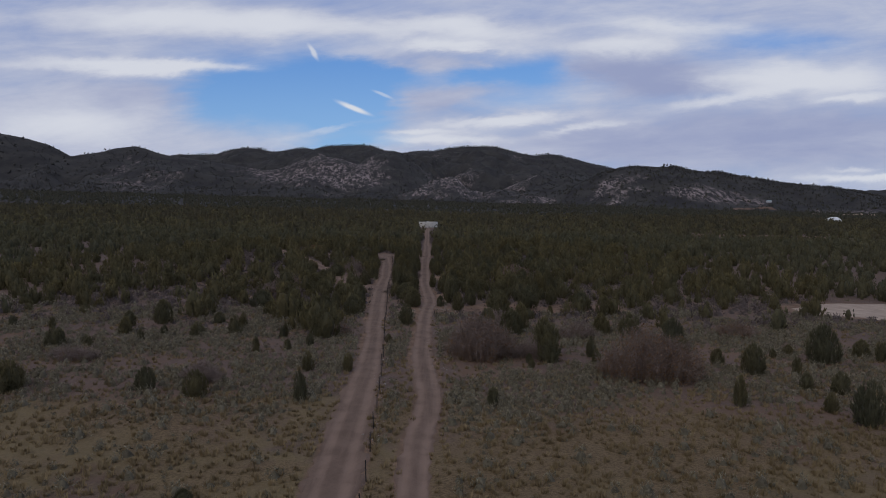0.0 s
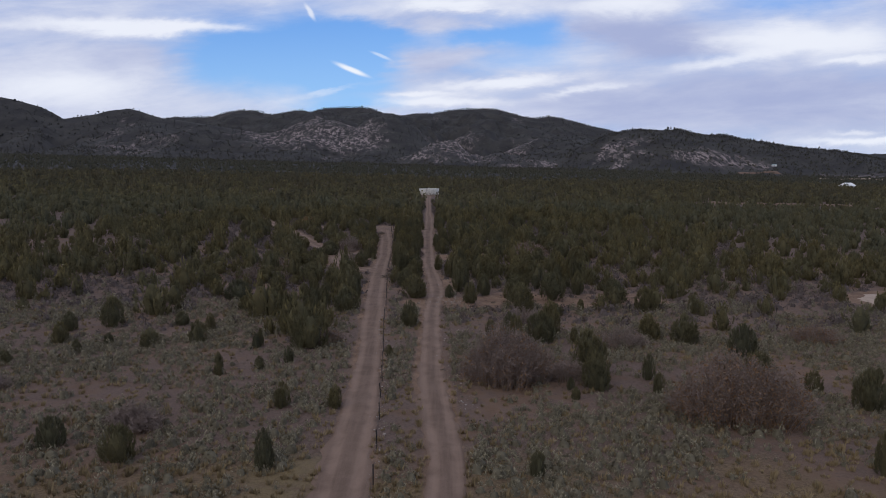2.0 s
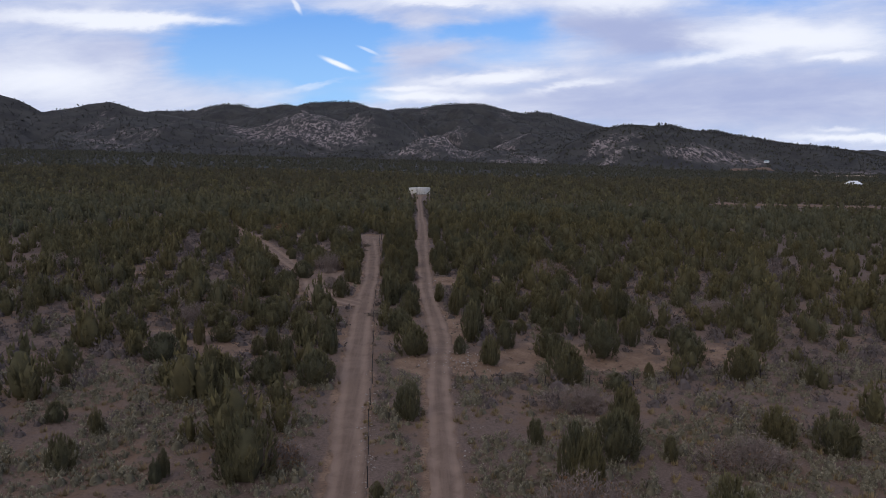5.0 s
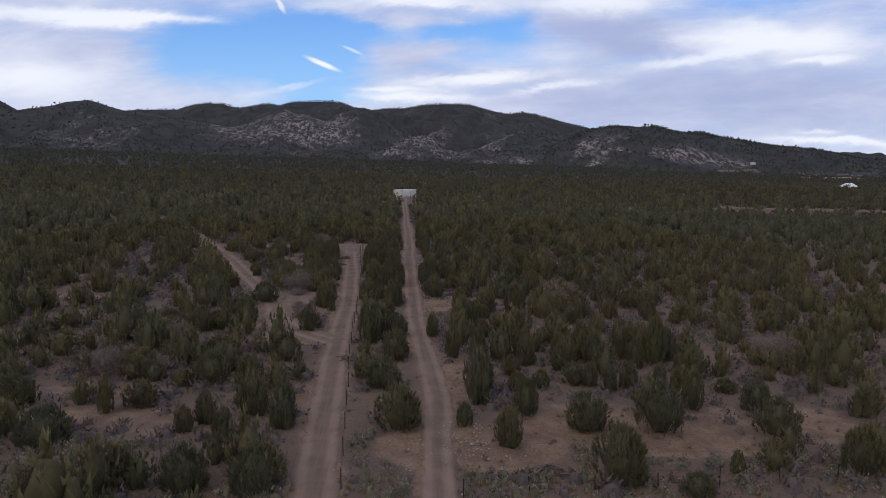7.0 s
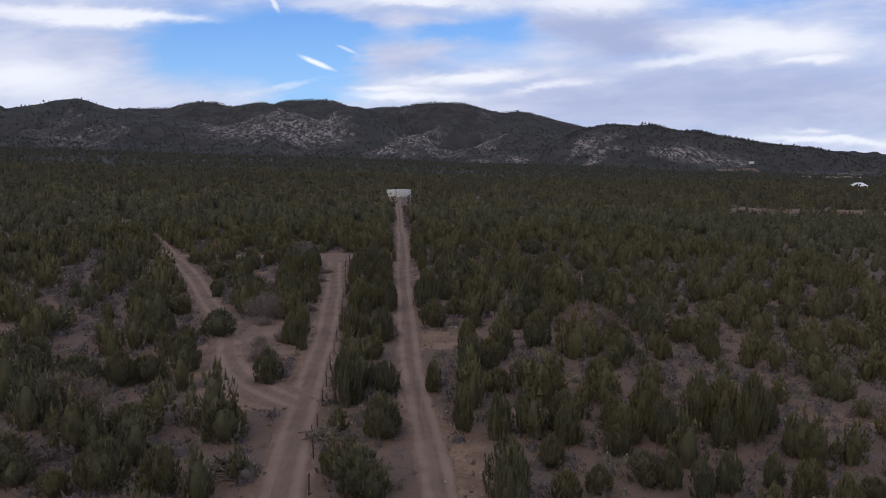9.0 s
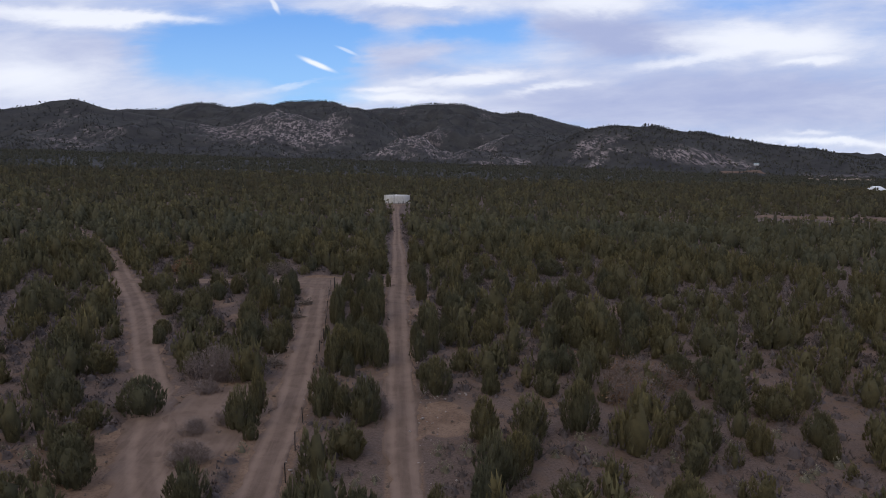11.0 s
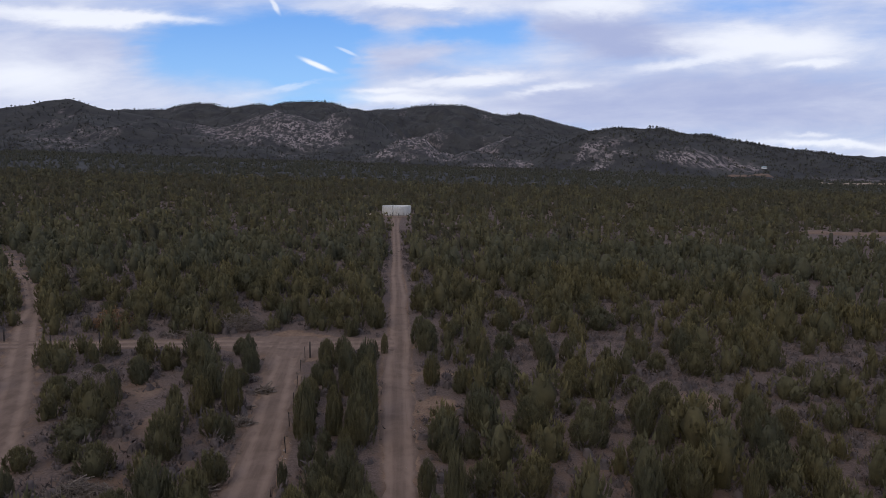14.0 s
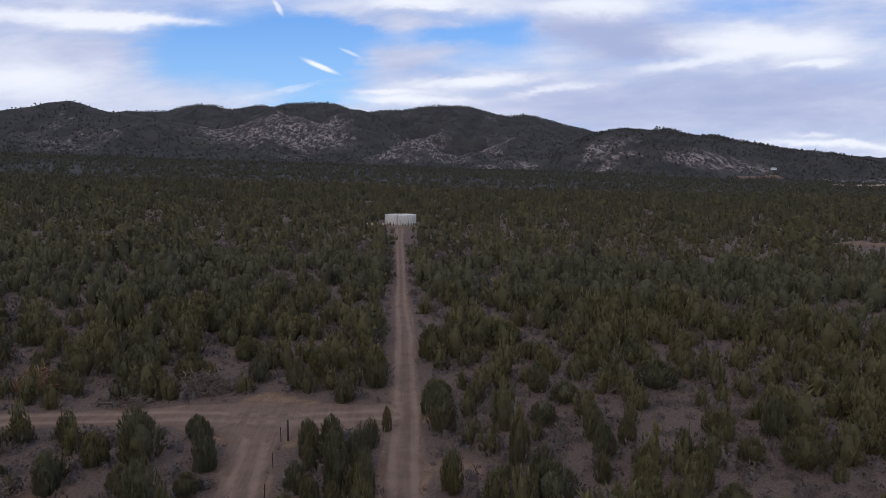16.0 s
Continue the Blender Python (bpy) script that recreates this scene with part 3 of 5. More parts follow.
build_patch("dirt_clearing", -14.5, 3.5, 3.9, 9.5, ROAD, "bare dirt turning place beside the road", 91)
build_patch("dirt_lot", 84.0, -40.0, 19.0, 10.0, PALE_DIRT, "pale graded dirt lot among the bushes", 93, 0.06)
build_patch("tank_pad", -0.3, 243.5, 8.5, 7.5, ROAD, "bare levelled earth round the water tank", 95, 0.10)

# ---- plants ----
def part(name, mesh, parent, label=""):
    ob = new(name, mesh)
    ob.parent = parent
    if label:
        tagged(ob, label)
    return ob


def gather(pieces):
    vs, fs, ws, count = [], [], [], 0
    for v, f, w in pieces:
        vs.append(v)
        fs.append(f + count)
        ws.append(w)
        count += len(v)
    return np.concatenate(vs), np.concatenate(fs), np.concatenate(ws)


def plumes(rng, bases, axes, tall, radius, leaves, length, width):
    """Upright tapering plumes of small leaf sprays: verts, tris, tip weight growing with height."""
    k = rng.integers(0, len(bases), leaves)
    u, a = rng.random(leaves) ** 0.8, rng.uniform(0, 6.283, leaves)
    out = np.stack([np.cos(a), np.sin(a), 0 * a], 1)
    c = bases[k] + axes[k] * (u * tall[k])[:, None] + out * (radius[k] * (1.05 - 0.85 * u) * rng.uniform(0.3, 1.0, leaves))[:, None]
    d = axes[k] + out * 0.22 + rng.normal(0, 0.16, (leaves, 3))
    d *= (length * rng.uniform(0.6, 1.4, leaves) / np.linalg.norm(d, axis=1))[:, None]
    side = np.cross(d, out + bases[k] * (1.2, 1.2, 0.0) + rng.normal(0, 0.34, (leaves, 3)))
    side *= (0.5 * width * rng.uniform(0.7, 1.3, leaves) / np.linalg.norm(side, axis=1))[:, None]
    c[:, 2] = np.maximum(c[:, 2], 0.01)
    v = np.stack([c - side, c + side, c + d], 1).reshape(-1, 3)
    # besides the pale tips, weight grows with height: lit tops as colour
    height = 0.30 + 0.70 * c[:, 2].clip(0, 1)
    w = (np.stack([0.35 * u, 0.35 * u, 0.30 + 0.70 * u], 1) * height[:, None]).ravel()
    return v, np.arange(3 * leaves).reshape(-1, 3), w


def cones(bases, axes, tall, radius):
    """Coarse plumes for trees far off: three-sided spires."""
    corner = np.arange(3) * 2.0944
    flat = np.stack([np.cos(corner), np.sin(corner), 0 * corner], 1)
    v = np.concatenate([bases[:, None] + radius[:, None, None] * flat[None], (bases + axes * tall[:, None])[:, None]], 1)
    f = np.array([(0, 1, 3), (1, 2, 3), (2, 0, 3)])
    # same rise with height, so spires carry a lit top in their colour
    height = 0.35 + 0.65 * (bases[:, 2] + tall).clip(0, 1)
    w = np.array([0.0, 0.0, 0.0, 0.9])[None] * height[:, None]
    return v.reshape(-1, 3), (f[None] + 4 * np.arange(len(bases))[:, None, None]).reshape(-1, 3), w.ravel()


def girth(t):
    """The outline of one head of a crown, from the ground up: egg-shaped with a blunt point."""
    return np.interp(t, (0.0, 0.10, 0.25, 0.42, 0.62, 0.80, 0.92, 1.0), (0.58, 0.82, 0.96, 1.0, 0.90, 0.66, 0.40, 0.08))


def egg(rng, hx, hy, top, wide, sides, rings):
    """Inner mass of one head of a crown, with interior shade in its colour."""
    v = []
    for t in np.linspace(0.0, 0.93, rings):
        for i in range(sides):
            a = 6.283 * (i + 0.5 * rng.random()) / sides
            r = girth(t) * wide * rng.uniform(0.48, 0.66)
            v.append((hx + r * math.cos(a), hy + r * math.sin(a), 0.02 + top * t * 0.80 + rng.uniform(-0.02, 0.02)))
    v.append((hx, hy, top * 0.80))
    f = []
    for k in range(rings - 1):
        for i in range(sides):
            a, b = k * sides + i, k * sides + (i + 1) % sides
            f += [(a, b, b + sides), (a, b + sides, a + sides)]
    k = (rings - 1) * sides
    f += [(k + i, k + (i + 1) % sides, len(v) - 1) for i in range(sides)]
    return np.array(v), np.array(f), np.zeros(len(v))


def juniper_arrays(seed, sides, rings, clusters, leaves, length, width, peaks=3):
    """A juniper's crown of unit height and width: close-set upright plumes over an egg-shaped body with one or several heads."""
    rng = np.random.default_rng(seed)
    heads = [(0.0, 0.0, 0.97, 0.43 if peaks < 3 else 0.37)]
    turn = rng.uniform(0, 6.28)
    for i in range(peaks - 1):
        a, r = turn + 6.28 * i / max(1, peaks - 1) + rng.uniform(-0.5, 0.5), rng.uniform(0.14, 0.26)
        heads.append((r * math.cos(a), r * math.sin(a), rng.uniform(0.60, 0.93), rng.uniform(0.20, 0.27)))
    pieces = [egg(rng, hx, hy, top, wide, sides, rings) for hx, hy, top, wide in (heads if rings > 3 else heads[:2])]
    bases, axes, tall, radius = [], [], [], []
    share = np.array([top * wide for _, _, top, wide in heads])
    for i in range(clusters):
        hx, hy, top, wide = heads[rng.choice(len(heads), p=share / share.sum())]
        t, a = 0.10 + 0.90 * rng.random() ** 0.9, rng.uniform(0, 6.283)
        r = girth(t) * wide * rng.uniform(0.86, 1.06)
        end = np.array([hx + r * math.cos(a), hy + r * math.sin(a), top * t])
        lean = (0.10 + 0.40 * (1 - t)) * rng.uniform(0.4, 1.3)
        d = np.array([math.cos(a) * lean + rng.normal(0, 0.07), math.sin(a) * lean + rng.normal(0, 0.07), 1.0])
        d /= np.linalg.norm(d)
        reach = min(rng.uniform(0.16, 0.27) * (300.0 / clusters) ** 0.15, 0.9 * end[2])
        bases.append(end - d * reach)
        axes.append(d)
        tall.append(reach)
        radius.append(0.52 * clusters ** -0.5 * rng.uniform(0.6, 1.4))
    spread = (np.array(bases), np.array(axes), np.array(tall), np.array(radius))
    if clusters < 4:
        pieces.append(cones(*spread))
    pieces.append(plumes(rng, *spread, leaves, length, width))
    return gather(pieces)


def tube(points, radii, sides=6):
    """A tapered limb along points."""
    points = np.asarray(points, float)
    v, f = [], []
    for k, (p, r) in enumerate(zip(points, radii)):
        d = points[min(k + 1, len(points) - 1)] - points[max(k - 1, 0)]
        d = d / (np.linalg.norm(d) + 1e-9)
        e1 = np.cross(d, (0.3, 0.9, 0.2))
        e1 /= np.linalg.norm(e1)
        e2 = np.cross(d, e1)
        for i in range(sides):
            a = 6.283 * i / sides
            v.append(p + r * (e1 * math.cos(a) + e2 * math.sin(a)))
    for k in range(len(points) - 1):
        for i in range(sides):
            a, b = k * sides + i, k * sides + (i + 1) % sides
            f.append((a, b, b + sides, a + sides))
    return np.array(v), np.array(f)


def join_tubes(pieces):
    vs, fs, count = [], [], 0
    for v, f in pieces:
        vs.append(v)
        fs.append(f + count)
        count += len(v)
    return np.concatenate(vs), np.concatenate(fs)


def trunk_arrays(seed):
    rng = np.random.default_rng(seed)
    pieces = []
    lean = rng.normal(0, 0.05, 2)
    stem = [(lean[0] * t + rng.normal(0, 0.012), lean[1] * t + rng.normal(0, 0.012), -0.08 + 0.72 * t) for t in np.linspace(0, 1, 6)]
    pieces.append(tube(stem, [0.065, 0.05, 0.042, 0.034, 0.024, 0.010]))
    for _ in range(5):
        a, h = rng.uniform(0, 6.28), rng.uniform(0.05, 0.3)
        pieces.append(tube([(0, 0, h), (0.12 * math.cos(a), 0.12 * math.sin(a), h + 0.09), (0.26 * math.cos(a), 0.26 * math.sin(a), h + 0.26)], [0.03, 0.02, 0.008], 5))
    return join_tubes(pieces)


VARIANTS = 10
NEAR_CROWNS = [juniper_arrays(100 + i, 8, 4, 220, 2300, 0.092, 0.025, (1, 3, 2, 4)[i % 4]) for i in range(VARIANTS)]
MID_CROWNS = [juniper_arrays(200 + i, 6, 3, 60, 240, 0.145, 0.065, (1, 3, 2, 4)[i % 4]) for i in range(8)]
LOW_CROWNS = [juniper_arrays(300 + i, 5, 3, 24, 60, 0.15, 0.095, 1 + i % 3) for i in range(8)]
THIN_CROWNS = [juniper_arrays(350 + i, 5, 2, 14, 32, 0.16, 0.145, 1 + i % 2) for i in range(8)]
FAR_CROWNS = [juniper_arrays(400 + i, 5, 2, 8, 12, 0.17, 0.22, 1) for i in range(8)]
DOT_CROWNS = [juniper_arrays(450 + i, 4, 2, 2, 1, 0.24, 0.22, 1) for i in range(6)]
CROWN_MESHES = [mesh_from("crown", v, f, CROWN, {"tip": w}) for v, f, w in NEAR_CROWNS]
TRUNK_MESHES = [mesh_from("trunk", *trunk_arrays(500 + i), BARK, None, True) for i in range(4)]
# -121 to -81 m up the track
JUNIPERS_1 = (
    (-11.6, -121.0, 1.0, 1.2), (37.1, -105.3, 3.7, 3.2), (36.2, -101.5, 1.7, 1.3), (7.5, -101.1, 1.8, 1.2), (28.7, -100.8, 2.8, 1.3), (-9.0, -100.5, 2.6, 1.5),
    (-18.2, -99.5, 2.4, 2.4), (-35.0, -98.5, 2.7, 3.6), (-23.3, -97.6, 2.1, 1.9), (40.4, -95.8, 2.2, 2.1), (37.9, -94.5, 1.7, 1.5), (-6.2, -89.6, 1.9, 1.4),
    (-10.3, -89.3, 2.0, 1.4), (39.9, -88.9, 2.1, 1.3), (35.6, -88.4, 3.3, 2.7), (12.8, -86.6, 1.1, 0.9), (20.1, -84.9, 1.8, 1.1), (33.7, -84.0, 1.8, 2.0),
    (12.9, -84.0, 1.1, 0.8), (15.0, -83.8, 3.2, 3.2), (45.8, -83.3, 4.4, 4.2), (-17.5, -81.5, 1.1, 0.9), (20.3, -81.5, 2.4, 1.3), (53.7, -81.3, 2.5, 1.5),
)
# -80 to -68 m up the track
JUNIPERS_2 = (
    (41.5, -80.6, 1.1, 0.9), (15.2, -80.2, 4.3, 3.7), (-17.9, -80.1, 1.6, 0.9), (-14.4, -79.7, 1.2, 1.2), (52.7, -79.2, 2.1, 2.2), (-41.3, -79.0, 2.4, 2.7),
    (44.5, -78.2, 1.1, 1.4), (-38.1, -78.1, 1.3, 1.6), (-12.2, -77.5, 1.6, 1.0), (32.1, -77.1, 1.9, 3.0), (29.1, -77.1, 1.1, 1.5), (-33.5, -74.2, 1.4, 1.1),
    (-3.1, -74.1, 1.2, 1.0), (9.4, -74.0, 4.2, 2.6), (32.6, -72.8, 3.4, 3.5), (-16.6, -72.1, 1.7, 0.9), (9.0, -72.0, 4.0, 2.2), (-27.3, -71.8, 1.9, 2.4),
    (-11.2, -71.4, 4.2, 3.9), (-31.7, -71.3, 1.4, 1.2), (-16.4, -71.2, 1.9, 0.9), (-36.9, -70.6, 2.2, 2.0), (-22.9, -70.6, 2.4, 2.1), (16.3, -68.8, 1.8, 1.2),
)
# -68 to -45 m up the track
JUNIPERS_3 = (
    (12.7, -68.6, 3.4, 3.4), (-47.5, -68.1, 1.6, 1.3), (13.6, -67.3, 1.1, 0.8), (-53.4, -66.8, 1.6, 1.6), (28.9, -66.7, 3.1, 3.4), (7.6, -65.9, 2.1, 1.6),
    (-38.6, -65.4, 2.2, 1.8), (25.4, -65.1, 2.8, 3.1), (-23.6, -64.3, 2.0, 1.2), (14.6, -63.8, 3.8, 3.0), (-34.8, -63.4, 3.4, 3.0), (-15.1, -63.4, 2.7, 2.5),
    (-27.5, -62.1, 1.6, 1.8), (35.5, -61.0, 3.1, 3.4), (51.8, -61.0, 3.7, 4.2), (-1.4, -60.8, 3.1, 2.5), (17.0, -53.4, 1.6, 2.5), (-22.1, -52.9, 2.2, 3.5),
    (-9.7, -52.7, 3.1, 3.8), (-14.0, -52.3, 3.0, 3.5), (12.8, -51.2, 3.9, 3.9), (20.9, -50.5, 1.7, 1.3), (29.5, -50.4, 3.3, 2.9), (6.6, -45.6, 3.2, 2.5),
)
# -45 to -33 m up the track
JUNIPERS_4 = (
    (-25.7, -45.4, 2.8, 4.0), (-13.8, -44.4, 2.6, 2.0), (27.4, -43.6, 3.0, 3.8), (-17.0, -43.1, 2.2, 1.8), (18.5, -42.8, 3.8, 4.2), (12.9, -42.5, 3.0, 4.0),
    (-1.4, -42.2, 3.4, 4.1), (-10.0, -42.2, 3.9, 2.7), (3.7, -41.9, 1.9, 1.4), (-15.8, -41.4, 2.8, 1.9), (37.3, -39.3, 3.5, 3.5), (8.9, -39.3, 3.1, 2.2),
    (-12.7, -39.3, 3.6, 3.1), (-24.1, -39.2, 3.2, 1.4), (28.4, -38.3, 2.9, 3.0), (23.1, -38.2, 3.6, 2.1), (-31.7, -37.6, 2.6, 3.5), (-22.2, -37.3, 2.2, 3.1),
    (5.3, -36.5, 4.6, 2.9), (28.0, -33.7, 1.4, 2.0), (24.0, -33.5, 2.5, 2.5), (9.2, -33.4, 1.8, 2.1), (17.4, -33.4, 2.4, 2.0), (5.7, -33.3, 3.9, 3.1),
)
# -32 to -24 m up the track
JUNIPERS_5 = (
    (19.4, -32.8, 2.8, 2.0), (11.4, -32.6, 1.8, 1.8), (-2.8, -32.5, 2.9, 4.0), (-20.4, -32.4, 1.6, 2.2), (22.5, -32.3, 2.3, 1.7), (16.0, -32.1, 2.2, 1.7),
    (-14.5, -32.0, 3.0, 2.9), (39.5, -31.7, 2.4, 3.1), (-18.0, -31.4, 2.9, 3.6), (14.7, -31.1, 2.0, 2.9), (-23.3, -30.8, 1.9, 2.6), (-25.3, -29.4, 2.8, 4.6),
    (9.3, -29.0, 2.1, 2.0), (14.2, -27.1, 2.0, 2.3), (36.4, -26.7, 2.3, 3.4), (19.3, -26.4, 2.5, 1.9), (22.2, -26.3, 2.9, 2.3), (38.8, -26.1, 2.3, 2.3),
    (24.7, -25.3, 5.1, 2.4), (11.3, -25.3, 3.1, 2.5), (18.3, -25.3, 3.4, 2.5), (15.4, -25.2, 3.0, 2.8), (-12.6, -24.5, 2.8, 3.8), (6.6, -24.3, 3.8, 2.2),
)
# -23 to -11 m up the track
JUNIPERS_6 = (
    (-19.1, -24.0, 2.4, 4.9), (-1.8, -23.8, 3.2, 3.7), (11.5, -23.0, 3.2, 2.5), (17.5, -23.0, 4.1, 2.7), (15.3, -22.9, 2.7, 2.1), (-35.2, -22.8, 2.6, 4.7),
    (23.8, -22.8, 4.0, 3.5), (26.6, -22.8, 3.5, 2.9), (4.2, -22.7, 3.6, 1.9), (21.8, -22.6, 4.3, 2.9), (36.6, -20.2, 1.4, 1.8), (-4.7, -17.2, 5.1, 3.1),
    (-1.8, -14.6, 2.9, 3.1), (8.0, -14.2, 2.2, 2.9), (2.4, -14.0, 2.9, 1.6), (17.2, -13.0, 2.9, 3.4), (-24.2, -12.7, 3.0, 2.8), (38.3, -12.7, 1.8, 3.0),
    (10.6, -12.6, 2.7, 3.7), (-27.8, -12.4, 2.6, 4.2), (-39.3, -11.4, 2.8, 4.5), (5.5, -11.4, 3.2, 2.5), (-12.1, -11.2, 3.1, 3.0), (-32.1, -11.2, 2.4, 3.4),
)
# -11 to 2 m up the track
JUNIPERS_7 = (
    (-22.6, -11.1, 2.3, 3.9), (38.8, -10.1, 2.7, 4.7), (51.4, -8.9, 2.8, 3.2), (-33.3, -8.6, 3.1, 4.0), (6.5, -8.4, 3.7, 3.5), (36.0, -8.2, 2.9, 2.7),
    (-20.2, -7.8, 3.1, 3.6), (8.1, -6.7, 2.9, 2.7), (31.2, -5.0, 2.0, 1.6), (-47.4, -4.2, 4.1, 5.6), (9.4, -4.2, 1.8, 2.1), (26.4, -3.8, 2.7, 2.2),
    (7.1, -3.8, 1.4, 2.1), (-3.4, -3.5, 2.4, 3.5), (-22.2, -3.2, 2.2, 3.4), (22.6, -3.0, 3.2, 3.3), (32.0, -2.2, 2.7, 2.8), (6.6, -1.3, 3.5, 2.8),
    (-10.6, -0.7, 1.3, 1.3), (10.2, -0.6, 3.6, 3.6), (14.4, 1.0, 4.0, 3.5), (-11.7, 1.1, 3.6, 2.7), (-22.9, 2.0, 1.9, 2.7), (-2.3, 2.5, 4.1, 3.2),
)
# 3 to 15 m up the track
JUNIPERS_8 = (
    (31.8, 3.1, 2.9, 4.2), (23.6, 3.5, 2.4, 2.5), (-4.1, 4.0, 2.7, 2.1), (-5.9, 4.1, 3.1, 2.1), (28.4, 4.5, 2.9, 3.4), (-11.1, 4.5, 3.6, 2.1),
    (-20.3, 4.7, 3.0, 3.9), (35.6, 5.9, 3.4, 3.9), (-27.2, 6.1, 3.2, 3.7), (41.9, 6.2, 3.1, 4.0), (-6.1, 6.6, 3.2, 2.9), (-38.6, 6.6, 2.6, 5.6),
    (47.5, 8.7, 2.9, 3.4), (13.6, 8.9, 2.4, 2.8), (3.6, 9.2, 3.4, 3.3), (8.5, 9.3, 2.4, 2.3), (41.2, 10.0, 2.6, 2.4), (29.1, 11.0, 3.1, 2.9),
    (2.7, 13.5, 1.6, 2.2), (27.5, 13.9, 2.5, 3.4), (-4.6, 14.2, 2.5, 1.9), (14.8, 14.3, 2.6, 2.7), (32.1, 14.8, 2.4, 2.8), (-28.1, 15.3, 2.7, 3.9),
)
# 15 to 22 m up the track
JUNIPERS_9 = (
    (10.1, 15.5, 3.4, 2.9), (16.7, 15.5, 2.8, 2.6), (41.8, 15.6, 2.6, 4.2), (-6.1, 15.7, 3.6, 2.1), (19.4, 15.8, 2.1, 2.2), (6.5, 16.1, 2.3, 3.1),
    (-34.0, 16.7, 2.7, 2.5), (37.0, 17.0, 1.9, 2.4), (-1.7, 17.1, 4.1, 2.4), (-3.5, 17.5, 3.4, 2.0), (-5.7, 17.8, 4.2, 3.1), (20.4, 19.0, 2.8, 3.3),
    (2.4, 19.3, 3.1, 2.1), (-1.6, 19.6, 3.7, 2.2), (-33.4, 20.3, 3.1, 3.7), (25.1, 20.9, 2.6, 3.1), (-17.5, 21.2, 2.3, 1.9), (34.2, 21.7, 3.7, 4.9),
    (-12.7, 22.0, 3.4, 3.3), (23.7, 22.1, 4.0, 1.8), (3.9, 22.3, 4.8, 2.0), (29.2, 22.3, 3.3, 2.7), (49.4, 22.5, 2.9, 4.1), (-15.0, 22.5, 4.0, 3.0),
)
# 23 to 30 m up the track
JUNIPERS_10 = (
    (16.9, 23.2, 3.7, 2.3), (-17.7, 23.3, 1.6, 2.2), (20.3, 24.3, 3.5, 3.2), (-2.4, 24.5, 2.7, 2.0), (38.2, 24.6, 3.7, 3.6), (-5.4, 24.6, 2.7, 2.3),
    (9.5, 24.9, 3.0, 2.8), (2.2, 25.1, 2.7, 1.6), (-25.7, 25.3, 2.1, 1.8), (6.2, 25.5, 2.4, 2.8), (-3.7, 25.8, 3.1, 2.3), (42.4, 26.0, 2.4, 2.5),
    (46.8, 26.3, 3.3, 3.1), (20.8, 26.4, 3.1, 3.6), (35.3, 26.4, 3.3, 3.1), (-7.7, 26.4, 2.1, 1.0), (27.8, 26.7, 3.1, 3.6), (-12.7, 26.9, 2.5, 2.8),
    (-21.0, 28.3, 2.4, 3.3), (24.1, 28.5, 3.2, 3.0), (-26.7, 29.3, 1.7, 2.4), (32.8, 30.3, 2.9, 2.8), (18.8, 30.4, 2.2, 1.9), (4.2, 30.5, 2.2, 1.7),
)
# 30 to 36 m up the track
JUNIPERS_11 = (
    (29.2, 30.6, 3.7, 3.3), (-24.0, 30.7, 1.6, 2.2), (25.5, 30.9, 3.0, 3.9), (-17.3, 31.1, 3.4, 3.4), (5.8, 31.4, 2.2, 2.0), (7.8, 31.4, 2.5, 2.3),
    (21.6, 32.6, 3.1, 1.6), (3.9, 32.6, 3.5, 3.2), (15.7, 33.4, 3.2, 3.7), (-18.3, 33.6, 2.8, 2.6), (-2.6, 33.6, 4.1, 2.6), (-24.8, 33.7, 2.2, 4.3),
    (29.7, 34.1, 4.0, 2.7), (-7.2, 34.5, 5.2, 2.4), (-13.7, 34.8, 2.2, 2.0), (15.9, 35.4, 3.1, 2.2), (-3.2, 35.4, 3.7, 2.2), (-5.0, 35.6, 3.7, 1.7),
    (33.6, 35.7, 2.5, 2.8), (20.9, 35.7, 3.7, 2.8), (-15.0, 35.7, 2.2, 2.1), (7.6, 35.8, 4.0, 3.3), (24.9, 35.9, 2.6, 3.5), (11.5, 36.4, 3.1, 3.8),
)
# 36 to 45 m up the track
JUNIPERS_12 = (
    (-24.8, 37.0, 4.1, 4.0), (-37.8, 37.0, 3.8, 5.2), (-7.5, 37.1, 3.9, 2.7), (-42.4, 37.2, 4.3, 5.6), (-2.7, 37.3, 5.3, 3.0), (41.3, 37.7, 2.6, 2.9),
    (7.0, 37.8, 3.8, 2.6), (-25.6, 38.8, 2.5, 2.6), (22.1, 38.8, 3.3, 3.0), (33.3, 39.9, 2.5, 2.8), (-2.3, 39.9, 5.3, 2.0), (-14.2, 39.9, 4.6, 2.2),
    (-16.9, 40.0, 3.6, 2.7), (15.8, 40.7, 1.7, 1.7), (-19.4, 40.9, 2.5, 1.8), (25.3, 41.8, 2.6, 2.9), (-25.2, 41.9, 3.3, 2.3), (-30.4, 43.4, 2.3, 3.7),
    (34.1, 43.4, 2.8, 2.5), (-2.4, 44.4, 5.0, 2.0), (-48.1, 44.5, 3.7, 4.3), (-17.1, 44.6, 4.4, 3.6), (38.9, 44.8, 2.6, 4.6), (-39.2, 45.0, 3.7, 4.3),
)
